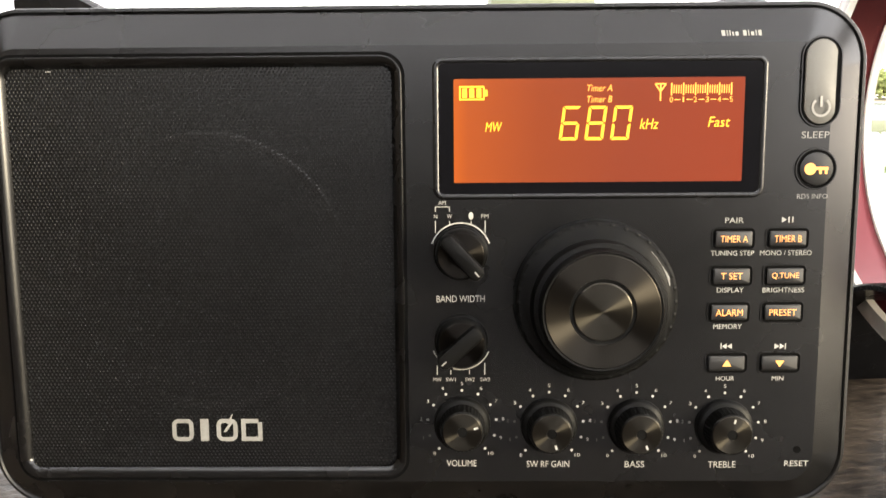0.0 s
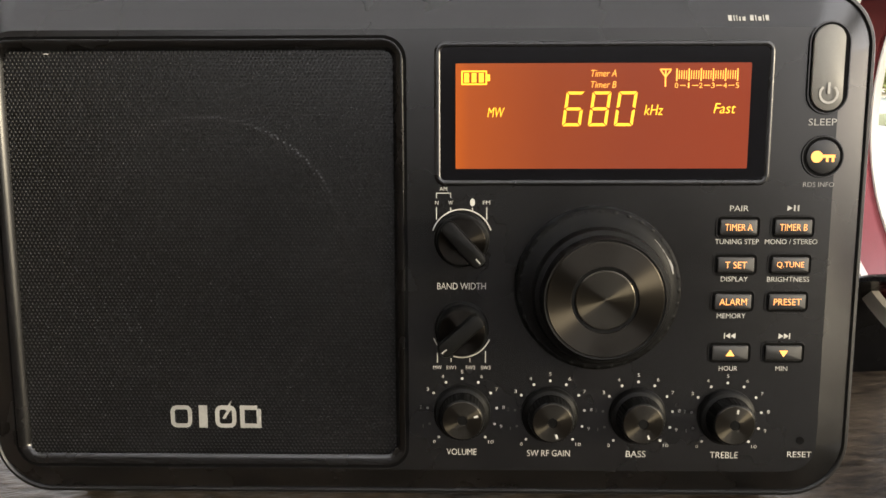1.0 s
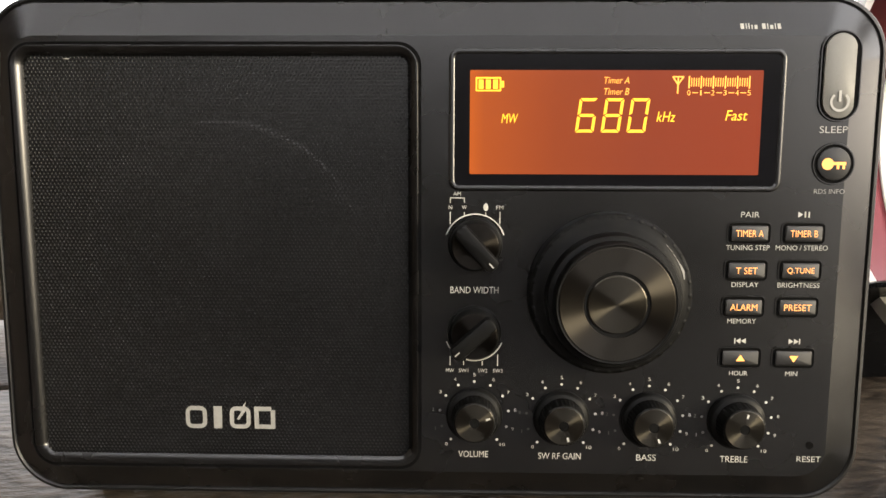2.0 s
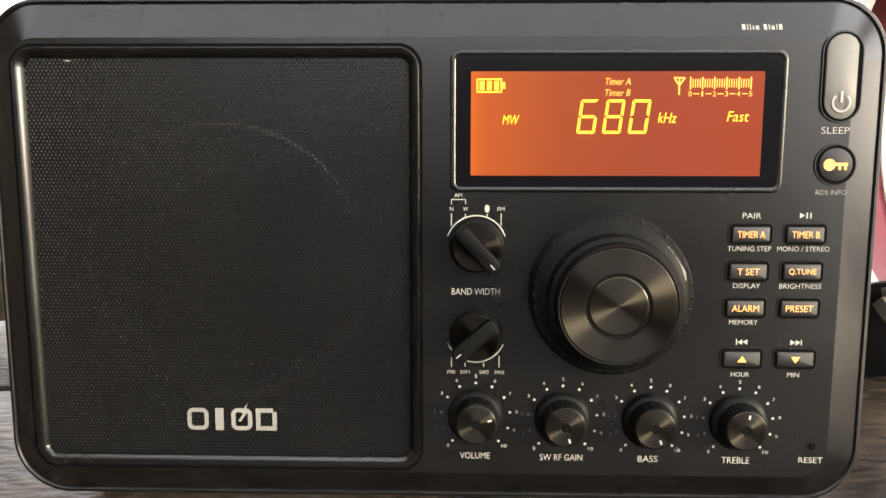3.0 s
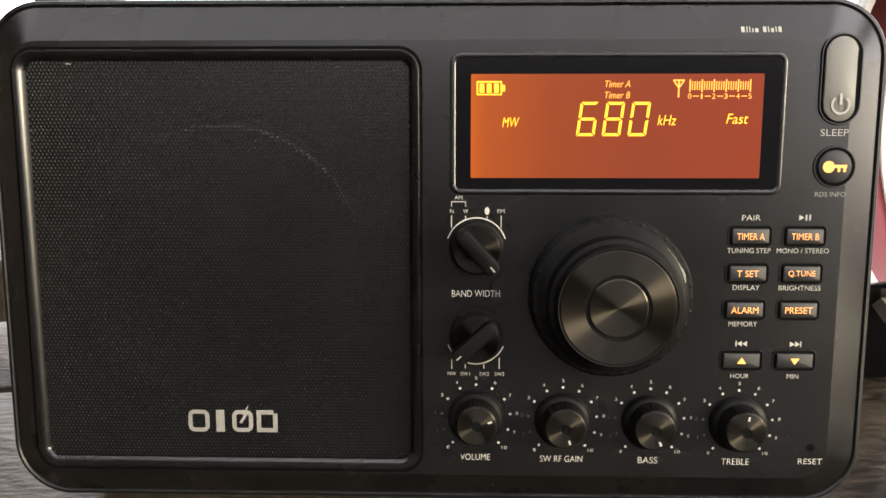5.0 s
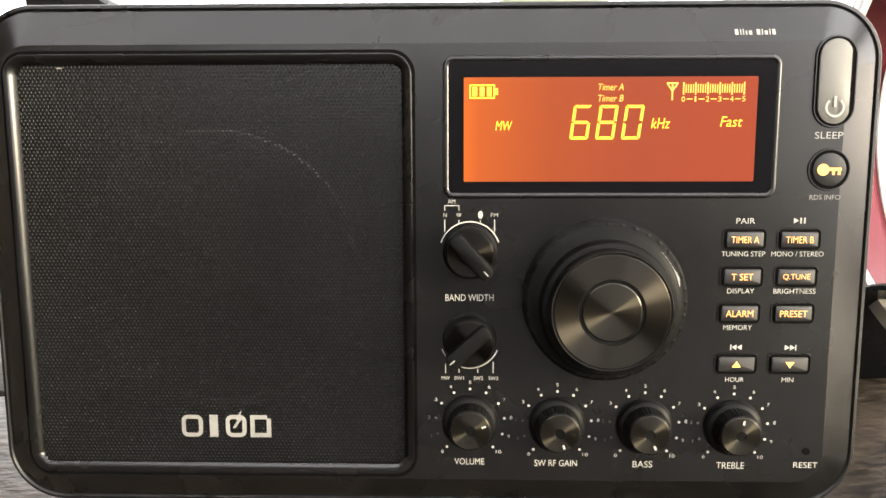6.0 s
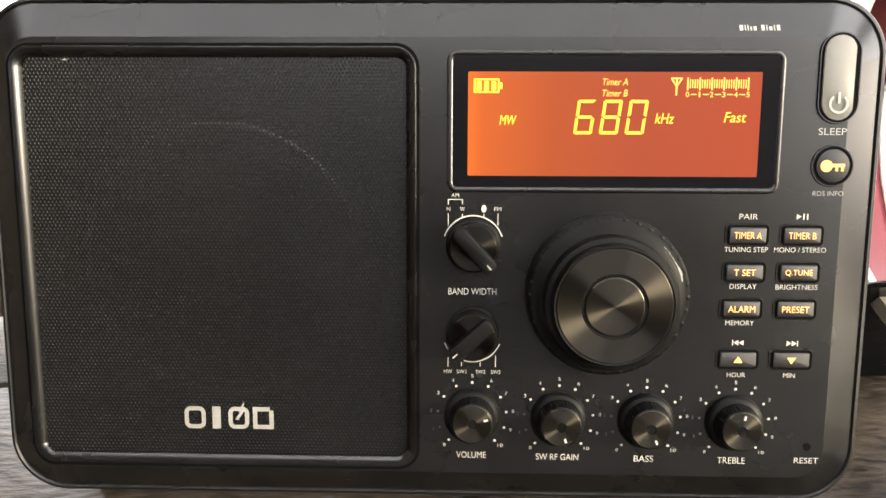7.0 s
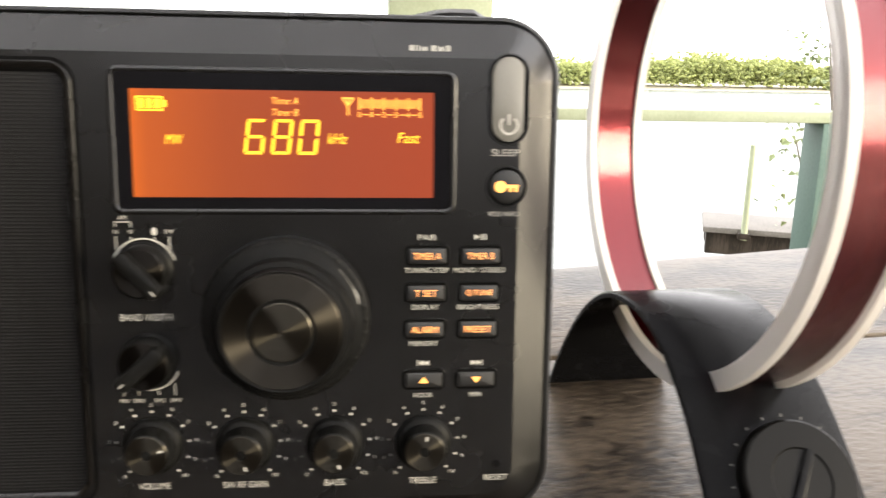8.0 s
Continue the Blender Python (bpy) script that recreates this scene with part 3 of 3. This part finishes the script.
bmesh.ops.translate(bm, vec=(0, 0, -0.4 * U), verts=bm.verts)
part("badge", bm, M_LOGO, radio, "silver printed maker's mark of plain shapes")
# printed model badge, as plain bars
bm = bmesh.new()
x = 99.4
for w, tall in ((1.35, 1), (0.45, 1), (0.45, 1), (0.6, 0), (1.2, 0), (0, 0), (1.3, 1), (0.45, 1), (1.2, 0), (0.45, 1), (1.25, 1)):
    if w:
        flat_bar(bm, x + w / 2, 15.2, x + w / 2, 17.4 if tall else 16.8, w, 0)
    x += w + 0.56 if w else 1.1
for v in bm.verts:
    v.co.y = P(0, 6.2 * (v.co.z / U + BASE[2] - 12.8) / 12.8 - 0.2, 0)[1]
part("model_mark", bm, M_PRINT_MARK, radio, "row of small pale printed bars")

# ---- display ----
part("display_bezel", frame_ring(-8.2, 116.9, -44.9, 8.3, 4.2, 2.6, ((0, 0.2), (0.1, -0.4), (0.35, -0.62), (0.6, -0.56), (0.8, -0.42), (1.0, 0.1))), M_CASE, radio, "raised dark rim round the display window", 50)
display = part("display_window", plate(-6.4, 115.1, -43.1, 6.5, 2.6, 0.1, -0.30), M_GLASS, radio, "glossy black display window")
part("backlight", plate(-0.2, 108.2, -38.4, 0.2, 0.4, -0.31, -0.42, n=2), M_LCD, display, "orange backlit display")
YS = -0.52


def seg_digit(x, on):
    """One slanted seven-segment digit with its lower left corner at x."""
    w, h, t, z0 = 6.9, 12.6, 1.05, -22.7

    def at(px, pz):
        return (x + px + 0.13 * pz, z0 + pz)
    g = 0.28
    segs = {"a": ((g, h), (w - g, h), (w - t - g, h - t), (t + g, h - t)), "d": ((g, 0), (w - g, 0), (w - t - g, t), (t + g, t)),
            "f": ((0, h - g), (t, h - t - g), (t, h / 2 + t / 2 + g), (0, h / 2 + g)), "e": ((0, g), (t, t + g), (t, h / 2 - t / 2 - g), (0, h / 2 - g)),
            "b": ((w, h - g), (w - t, h - t - g), (w - t, h / 2 + t / 2 + g), (w, h / 2 + g)), "c": ((w, g), (w - t, t + g), (w - t, h / 2 - t / 2 - g), (w, h / 2 - g)),
            "g": ((0.5, h / 2), (t + 0.3, h / 2 + t / 2), (w - t - 0.3, h / 2 + t / 2), (w - 0.5, h / 2), (w - t - 0.3, h / 2 - t / 2), (t + 0.3, h / 2 - t / 2))}
    for s in on:
        bm = bmesh.new()
        flat_poly(bm, [at(*q) for q in segs[s]], YS)
        part("segment", bm, M_SEG, display, "yellow lit display segment")


for x, on in ((39.2, "afgedc"), (48.8, "abcdefg"), (58.4, "abcdef")):
    seg_digit(x, on)
for words, cx, cz, w, h, mat_ in (("MW", 14.8, -17.6, 6.3, 3.5, M_SEG), ("kHz", 73.0, -16.8, 7.0, 3.7, M_SEG), ("Fast", 99.0, -16.3, 8.2, 3.7, M_SEG), ("Timer A", 54.3, -3.5, 9.3, 2.4, M_SEG_DIM), ("Timer B", 54.3, -7.6, 9.3, 2.4, M_SEG_DIM)):
    lettering("display_word", words, cx, cz, w, h, mat_, display, YS, 0.22)
bm = bmesh.new()
flat_ring(bm, 1.9, 11.4, -7.6, -2.4, 0.3, 0.55, YS)
flat_bar(bm, 11.4, -5.0, 12.5, -5.0, 2.4, YS)
for x in (3.9, 6.6, 9.3):
    flat_bar(bm, x, -6.7, x, -3.3, 1.8, YS)
part("battery_mark", bm, M_SEG, display)
bm = bmesh.new()
flat_bar(bm, 76.9, -8.4, 76.9, -2.1, 0.55, YS)
flat_bar(bm, 74.8, -2.2, 79.0, -2.2, 0.5, YS)
flat_bar(bm, 74.9, -2.2, 76.9, -5.0, 0.5, YS)
flat_bar(bm, 78.9, -2.2, 76.9, -5.0, 0.5, YS)
part("aerial_mark", bm, M_SEG_DIM, display)
bm = bmesh.new()
for k in range(26):
    x = 81.0 + 22.2 * k / 25
    flat_bar(bm, x, -6.4 if k % 5 == 0 else -5.7, x, -1.9 if k % 5 == 0 else -2.6, 0.5 if k % 5 == 0 else 0.36, YS)
for k in range(6):
    text_into(bm, str(k), 81.0 + 4.44 * k, -8.0, 0.55 if k == 1 else 1.25, 1.9, YS)
    if k < 5:
        flat_bar(bm, 82.2 + 4.44 * k, -8.0, 84.4 + 4.44 * k, -8.0, 0.3, YS)
part("signal_meter", bm, M_SEG_DIM, display)


# ---- buttons on the right ----
def button(name, x0, x1, z0, z1, r, grow, proud, label, root_y=0.0):
    surround = part(name, plate(x0 - grow, x1 + grow, z0 - grow, z1 + grow, r + grow, root_y + 0.1, root_y - 0.18), M_DARK, radio, label)
    part("surround_edge", frame_ring(x0 - grow - 0.55, x1 + grow + 0.55, z0 - grow - 0.55, z1 + grow + 0.55, r + grow + 0.55, 0.75, ((0, root_y + 0.15), (0.3, root_y - 0.35), (0.8, root_y - 0.35), (1, root_y + 0.1))), M_CASE, surround)
    part("cap", plate(x0, x1, z0, z1, r, root_y, root_y - proud, 0.5), M_BUTTON, surround)
    return surround


def sized(words, w, h, cx, cz, owner, y, m):
    return lettering("legend", words, cx, cz, w, h, m, owner, y)


for words, cx, cz, w in (("TIMER A", 106.2, -60.4, 10.3), ("TIMER B", 126.6, -60.4, 10.3), ("T SET", 105.8, -74.7, 8.2), ("Q.TUNE", 126.2, -74.7, 10.2), ("ALARM", 105.4, -88.9, 10.3), ("PRESET", 125.9, -88.9, 10.3)):
    b = button("push_button", cx - 7.0, cx + 7.0, cz - 3.0, cz + 3.0, 0.8, 1.05, 0.9, "black push button with glowing orange legend")
    sized(words, w, 2.5, cx, cz, b, -1.0, M_LIT)
for cx, up in ((105.2, 1), (125.6, -1)):
    b = button("push_button", cx - 7.0, cx + 7.0, -111.9, -106.0, 0.8, 1.05, 0.9, "black push button with glowing orange arrow")
    bm = bmesh.new()
    flat_poly(bm, [(cx - 1.7, -109 - 1.1 * up), (cx + 1.7, -109 - 1.1 * up), (cx, -109 + 1.4 * up)], -1.0)
    part("arrow", bm, M_KEY, b)
for words, cx, cz, w, h in (("PAIR", 106.3, -53.3, 7.0, 2.1), ("TUNING STEP", 106.0, -65.9, 16.4, 1.9), ("MONO / STEREO", 126.3, -65.9, 19.6, 1.9), ("DISPLAY", 105.7, -80.2, 10.2, 1.9), ("BRIGHTNESS", 126.0, -80.3, 15.9, 1.9),
                            ("MEMORY", 105.2, -94.5, 10.9, 1.9), ("HOUR", 105.0, -115.2, 7.1, 1.8), ("MIN", 125.4, -115.2, 4.5, 1.8), ("RESET", 134.3, -149.8, 9.4, 2.3),
                            ("VOLUME", 2.2, -149.4, 11.8, 2.6), ("SW RF GAIN", 36.4, -149.8, 16.8, 2.6), ("BASS", 70.6, -150.0, 7.7, 2.6), ("TREBLE", 105.0, -150.2, 10.9, 2.6), ("BAND WIDTH", 2.1, -83.1, 18.6, 2.6),
                            ("SLEEP", 135.3, -21.4, 10.4, 2.5)):
    lettering("printed_word", words, cx, cz, w, h, M_PRINT, radio)
lettering("printed_word", "RDS INFO", 135.2, -44.4, 11.4, 1.8, M_PRINT_DIM, radio)
for cx, cz, kind_ in ((126.4, -53.2, "pause"), (105.2, -102.3, "back"), (125.6, -102.4, "on")):
    bm = bmesh.new()
    if kind_ == "pause":
        flat_poly(bm, [(cx - 2.2, cz + 1.1), (cx - 2.2, cz - 1.1), (cx - 0.3, cz)], -0.16)
        flat_bar(bm, cx + 0.5, cz - 1.1, cx + 0.5, cz + 1.1, 0.6, -0.16)
        flat_bar(bm, cx + 1.9, cz - 1.1, cx + 1.9, cz + 1.1, 0.6, -0.16)
    else:
        s = 1 if kind_ == "on" else -1
        for o in (-2.0, 0.0):
            flat_poly(bm, [(cx + s * o, cz + 1.1), (cx + s * o, cz - 1.1), (cx + s * (o + 1.9), cz)], -0.16)
        flat_bar(bm, cx + s * 2.2, cz - 1.1, cx + s * 2.2, cz + 1.1, 0.45, -0.16)
    part("printed_symbol", bm, M_PRINT, radio)

# power button across the slope of the border
power = button("power_button", 129.8, 142.6, -17.4, 13.6, 6.35, 0.75, 0.9, "long rounded power button", -0.4)
for o in power.children:
    if o.name.startswith("cap"):  # the cap slants with the border
        for v in o.data.vertices:
            v.co.y += 0.10 * (v.co.x - P(134.5, 0, 0)[0])
        o.data.materials[0] = M_POWER
bm = bmesh.new()
flat_arc(bm, 136.1, -11.3, 2.75, 0.85, 40, 320, -1.75, 30)
flat_bar(bm, 136.1, -11.2, 136.1, -7.2, 0.9, -1.76)
part("power_symbol", bm, M_PRINT, power)
keyb = button("key_lock_button", 129.7, 142.3, -40.4, -27.8, 6.25, 1.1, 0.7, "round black key lock button with lit key symbol", -0.2)
bm = bmesh.new()
flat_disc(bm, 133.6, -34.1, 2.2, -1.0, 18)
flat_bar(bm, 134.4, -33.9, 140.3, -33.9, 1.1, -1.01)
for x in (137.4, 139.5):
    flat_bar(bm, x, -33.6, x, -36.0, 0.95, -1.02)
part("key_symbol", bm, M_KEY, keyb)
bm = bmesh.new()
flat_disc(bm, 134.3, -144.2, 1.5, -0.2, 16)
part("reset_hole", bm, M_DARK, radio)


# ---- knobs ----
def place_on_face(ob, cx, cz, h=0.0):
    ob.location = P(cx, -h, cz)


TC = (53.5, -83.5)
TOP_C = (53.5, -84.8)
tuning = part("tuning_knob", lathe(*TC, ((31.0, 0), (31.2, 1.2), (30.7, 5.4), (29.5, 6.6), (26.9, 7.0), (26.0, 7.6), (0.5, 7.6)), 96), M_KNOB, radio, "large black tuning knob with a turned metal face")
part("knob_body", lathe(*TOP_C, ((25.4, 6.5), (25.2, 12.2), (24.6, 13.4), (22.9, 13.8), (22.5, 17.8), (21.9, 18.6), (21.3, 18.4), (0.5, 18.3)), 96), M_KNOB, tuning, "stepped black grip")
face = part("knob_face", local_lathe(((21.2, 18.42), (20.8, 18.75), (12.3, 18.75), (12.0, 17.9), (0.4, 17.9)), 72), M_SPUN, tuning, "dark turned metal ring with rubbed patches", 3)
place_on_face(face, *TOP_C)
capd = part("knob_cap", local_lathe(((10.9, 17.9), (10.8, 18.7), (10.4, 18.95), (0.4, 18.95)), 64), M_SPUN_CAP, tuning, "dark turned metal disc", 3)
place_on_face(capd, *TOP_C)
bm = bmesh.new()
for k in range(18):  # paint rubbed off along the rim
    a0, a1 = radians(13 + 1.75 * k), radians(13 + 1.75 * (k + 1))
    w0, w1 = (0.75 * math.exp(-((k + d - 4) / 3.5) ** 2) + 0.12 + 0.08 * math.sin(2.3 * (k + d)) for d in (0, 1))
    flat_poly(bm, [(TC[0] + r * math.cos(a), TC[1] + r * math.sin(a)) for r, a in ((27.6, a0), (27.6 + w0, a0), (27.6 + w1, a1), (27.6, a1))], -7.08)
part("worn_edge", bm, M_PRINT_MARK, tuning, "pale rubbed edge")
for k in range(36):
    a = 2 * math.pi * k / 36
    bm = bmesh.new()
    q = Matrix.Translation(P(TC[0] + 29.2 * math.cos(a), -6.3, TC[1] + 29.2 * math.sin(a))) @ Matrix.Rotation(-a, 4, "Y")
    bmesh.ops.create_uvsphere(bm, u_segments=8, v_segments=5, radius=1.0, matrix=q @ Matrix.Diagonal((1.2 * U, 0.45 * U, 1.4 * U, 1)))
    part("grip_stud", bm, M_KNOB, tuning)


def selector(cz, tilt, top):
    """A selector knob with a raised grip bar; tilt: degrees of the bar clockwise from upright."""
    k = part("selector_knob", lathe(2.2, cz, ((10.6, 0), (10.4, 1.0), (9.7, 1.6), (9.4, 7.2), (8.8, 8.0), (0.5, 8.0)), 48), M_KNOB, radio, "round black selector knob with a raised bar")
    d = part("knob_face", local_lathe(((8.7, 8.02), (8.5, 8.2), (0.4, 8.2)), 48), M_SPUN_DARK, k, angle=3)
    place_on_face(d, 2.2, cz)
    bm = plate(-3.0, 3.0, -11.0, 9.6, 2.4, -1.5, -12.4, 1.1)
    bar = part("grip_bar", bm, M_KNOB, k)
    bar.data.transform(Matrix.Translation(P(2.2, 0, cz)) @ Matrix.Rotation(radians(tilt), 4, "Y") @ Matrix.Translation(-Vector(P(0, 0, 0))))
    bm = bmesh.new()
    a = radians(tilt)
    sx, sz = math.sin(a), math.cos(a)
    flat_bar(bm, 2.2 - sx * 7.6, cz - sz * 7.6, 2.2 - sx * 10, cz - sz * 10, 0.5, -12.6)
    part("pointer", bm, M_PRINT_DIM, k)


selector(-65.2, -42, True)
selector(-99.6, 48, False)
bm = bmesh.new()
flat_arc(bm, 2.2, -65.2, 11.3, 0.5, -72, 72, -0.16, 30)
for x, z0, z1 in ((-7.4, -57.6, -52.8), (-2.0, -54.6, -53.0), (6.2, -54.6, -53.0), (11.6, -57.6, -52.8)):
    flat_bar(bm, x, z0, x, z1, 0.35, -0.17)
flat_bar(bm, -7.4, -49.4, -7.4, -47.6, 0.3, -0.16)
flat_bar(bm, -2.0, -49.4, -2.0, -47.6, 0.3, -0.16)
flat_bar(bm, -7.55, -47.5, -1.85, -47.5, 0.3, -0.17)
for words, x, z, w in (("AM", -4.8, -45.9, 2.9), ("N", -7.3, -51.1, 1.3), ("W", -2.0, -51.1, 1.8), ("FM", 11.5, -51.1, 2.7)):
    text_into(bm, words, x, z, w, 1.5, -0.16)
flat_poly(bm, [(6.2 + 0.95 * math.cos(2 * math.pi * i / 14), -51.0 + 1.5 * math.sin(2 * math.pi * i / 14)) for i in range(14)], -0.16)
part("band_scale", bm, M_PRINT, radio, "fine white printed selector scale")
bm = bmesh.new()
flat_arc(bm, 2.2, -99.6, 11.3, 0.5, 112, 196, -0.16, 24)
flat_arc(bm, 2.2, -99.6, 11.3, 0.4, 226, 250, -0.16, 8)
for x, z0, z1 in ((-7.2, -109.4, -113.2), (-1.9, -111.4, -113.0), (5.4, -111.4, -113.0), (11.4, -108.6, -113.2)):
    flat_bar(bm, x, z0, x, z1, 0.35, -0.17)
for words, x, w in (("MW", -7.2, 3.2), ("SW1", -1.9, 3.7), ("SW2", 5.6, 3.7), ("SW3", 11.5, 3.7)):
    text_into(bm, words, x, -115.2, w, 1.5, -0.16)
part("band_scale", bm, M_PRINT, radio, "fine white printed selector scale")

for cx, cz, mark in ((2.4, -133.2, 72), (36.6, -134.0, 163), (70.8, -134.3, 158), (105.2, -134.6, 8)):
    prof = ((11.2, 0), (11.0, 1.4), (10.2, 2.4), (8.9, 3.0), (8.7, 3.4), (8.3, 8.4), (7.9, 9.4), (7.4, 9.7), (0.4, 9.7))
    k = part("control_knob", lathe(cx, cz, prof, 72, ripple=(0, 0, 0, 0, 0.018, 0.018, 0, 0, 0)), M_KNOB, radio, "small black knurled control knob with turned face", 20)
    d = part("knob_face", local_lathe(((7.5, 9.72), (7.3, 9.95), (2.0, 9.95), (1.8, 9.4), (0.3, 9.4)), 48), M_SPUN_CAP, k, angle=3)
    place_on_face(d, cx, cz)
    a = radians(mark)
    bm = bmesh.new()
    flat_bar(bm, cx + 4.6 * math.sin(a), cz + 4.6 * math.cos(a), cx + 6.3 * math.sin(a), cz + 6.3 * math.cos(a), 0.8, -10.1)
    part("pointer", bm, M_PRINT, k, "white pointer mark")
    bm, dim = bmesh.new(), bmesh.new()
    for i in range(11):
        t = radians(-138 + 27.6 * i)
        to = dim if i in (1, 2) else bm
        flat_disc(to, cx + 13.6 * math.sin(t), cz + 13.6 * math.cos(t), 0.55, -0.16, 10)
        rr = 16.3
        text_into(to, str(i), cx + rr * math.sin(t) * (1.04 if i == 10 else 1), cz + rr * math.cos(t), 2.1 if i == 10 else 0.4 if i == 1 else 0.95, 1.35, -0.16)
    part("dial_scale", bm, M_PRINT, radio, "white printed dots and numbers")
    part("dial_scale", dim, M_PRINT_FAINT, radio, "faint printed dots and numbers")

# ---- the loop aerial ----
M_WIRE, an, al, ap = nodes_of("red_wire")
ap.inputs["Base Color"].default_value = (0.125, 0.007, 0.011, 1)
ap.inputs["Metallic"].default_value, ap.inputs["Roughness"].default_value = 0.92, 0.16
ap.inputs["Coat Weight"].default_value, ap.inputs["Coat Roughness"].default_value = 0.5, 0.12
ap.inputs["Coat IOR"].default_value = 1.6
aco = an.new("ShaderNodeTexCoord")
awv = an.new("ShaderNodeTexWave")
awv.bands_direction = "X"
awv.inputs["Scale"].default_value, awv.inputs["Distortion"].default_value, awv.inputs["Detail"].default_value = 330, 0.6, 1
abp = an.new("ShaderNodeBump")
abp.inputs["Strength"].default_value, abp.inputs["Distance"].default_value = 0.35, 0.0004
al.new(aco.outputs["Object"], awv.inputs["Vector"])
al.new(awv.outputs["Fac"], abp.inputs["Height"])
al.new(abp.outputs["Normal"], ap.inputs["Normal"])
al.new(abp.outputs["Normal"], ap.inputs["Coat Normal"])
M_CLEAR, cn, cl, cp = nodes_of("frosted_clear_plastic")
cp.inputs["Base Color"].default_value = (0.80, 0.77, 0.73, 1)
cp.inputs["Roughness"].default_value, cp.inputs["IOR"].default_value = 0.28, 1.49
cp.inputs["Transmission Weight"].default_value = 0.5
M_BLACKP = surface("aerial_base_plastic", (0.003, 0.003, 0.0035), (0.006, 0.006, 0.0065), 0.24, scale=40, fine=900, bump=0.03, spec=0.05)
M_SMOKE, kn, kl, kp = nodes_of("smoky_plastic")
kp.inputs["Base Color"].default_value = (0.005, 0.0048, 0.0045, 1)
kp.inputs["Roughness"].default_value, kp.inputs["Transmission Weight"].default_value = 0.3, 0.0
kp.inputs["Specular IOR Level"].default_value = 0.07

AX, AY, RING_Z, RING_R = 0.229, 0.057, 0.154, 0.110
aerial = thing("loop_aerial", pose(AX, AY, 0, 0, 0, 4.6), "red wound loop aerial in an arched black stand", "aerial")


def hoop(x0, x1, r0, r1, n=128):
    """A ring about the x axis between two radii."""
    bm = bmesh.new()
    loops = []
    for i in range(n):
        a = 2 * math.pi * i / n
        loops.append([(x, r * math.sin(a), RING_Z + r * math.cos(a)) for x, r in ((x0, r0), (x1, r0), (x1, r1), (x0, r1))])
    loops.append(loops[0])
    return bmesh_ring(bm, loops)


def bmesh_ring(bm, loops):
    loft(bm, loops, False, False)
    bmesh.ops.remove_doubles(bm, verts=bm.verts, dist=1e-6)
    return bm


part("winding", hoop(-0.0108, 0.0108, RING_R - 0.0055, RING_R - 0.001), M_WIRE, aerial, "shiny dark red wire winding")
for s in (-1, 1):
    x0, x1 = sorted((s * 0.0110, s * 0.0150))
    part("flange", hoop(x0, x1, RING_R - 0.0068, RING_R + 0.0016), M_CLEAR, aerial, "clear frosted plastic rim")

# arched stand: a bent sheet whose legs spread to the sides and the ground
H_ARCH, SPAN, N = 0.079, 0.100, 40


def arch_at(t):
    """Outline of the arch from the near foot (-1) to the far foot (1): y, z and half width."""
    y = SPAN * t if t < 0 else 0.095 * t
    z = H_ARCH * (1 - abs(t) ** (2.1 if t < 0 else 2.5))
    return y, z, 0.030 + 0.006 * abs(t) ** 2


bm = bmesh.new()
loops = []
for i in range(N + 1):
    t = -1 + 2 * i / N
    y, z, w = arch_at(t)
    y2, z2, _ = arch_at(min(t + 0.02, 1.02) if t < 1 else t)
    y1, z1, _ = arch_at(t - 0.02)
    nrm = Vector((0, -(z2 - z1), y2 - y1)).normalized() * 0.0032
    z, inner_z = max(z, 0.0), max(z - nrm.z, 0.0)
    yi = y - nrm.y
    e = 0.0012
    v = w - 0.005 * min(t, 0.0) ** 2  # the near leg tapers on its inner side
    loops.append([(-v, yi, inner_z), (w, yi, inner_z), (w, y - nrm.y * 0.3, max(z - nrm.z * 0.3, 0)), (w - e, y, z), (-v + e, y, z), (-v, y - nrm.y * 0.3, max(z - nrm.z * 0.3, 0))])
loft(bm, loops)
stand = part("stand", bm, M_BLACKP, aerial, "glossy black arched plastic stand", 40)


def on_arch(t, lift):
    """Frame standing on the outer side of the arch at t: its axis points out of the sheet."""
    y, z, _ = arch_at(t)
    ya, za, _ = arch_at(t + 0.01)
    yb, zb, _ = arch_at(t - 0.01)
    n = Vector((0, -(za - zb), ya - yb)).normalized()
    if n.z < 0:
        n = -n
    return Matrix.Translation(Vector((0.006, y, z)) + n * lift) @ n.to_track_quat("Z", "X").to_matrix().to_4x4()


KT = -0.80
bm = bmesh.new()
n = 40
loft(bm, [[(r * math.cos(2 * math.pi * i / n), r * math.sin(2 * math.pi * i / n), h) for i in range(n)] for r, h in ((0.0235, 0), (0.0232, 0.004), (0.0222, 0.005), (0.0125, 0.0052), (0.0118, 0.0046), (0.001, 0.0046))], False, True)
bmesh.ops.transform(bm, matrix=on_arch(KT, 0.0004), verts=bm.verts)
tuner = part("tuning_dial", bm, M_SMOKE, aerial, "smoky round tuning dial")
bm = bmesh.new()
box(bm, -0.0018, 0.0018, -0.0125, 0.0125, 0.0046, 0.0060, 0.0006)
bmesh.ops.transform(bm, matrix=on_arch(KT, 0.0004) @ pose(0, 0, 0, 0, 0, 60), verts=bm.verts)
part("grip", bm, M_BLACKP, tuner)
bm = bmesh.new()
for i in range(15):
    a = radians(-130 + 260 * i / 14)
    box(bm, -0.0003, 0.0003, 0.0250, 0.0262, 0.0, 0.0003)
    bmesh.ops.transform(bm, matrix=on_arch(KT, 0.0004) @ Matrix.Rotation(-a, 4, "Z"), verts=bm.verts[-8:])
part("dial_marks", bm, M_PRINT_FAINT, aerial, "pale printed tick marks")
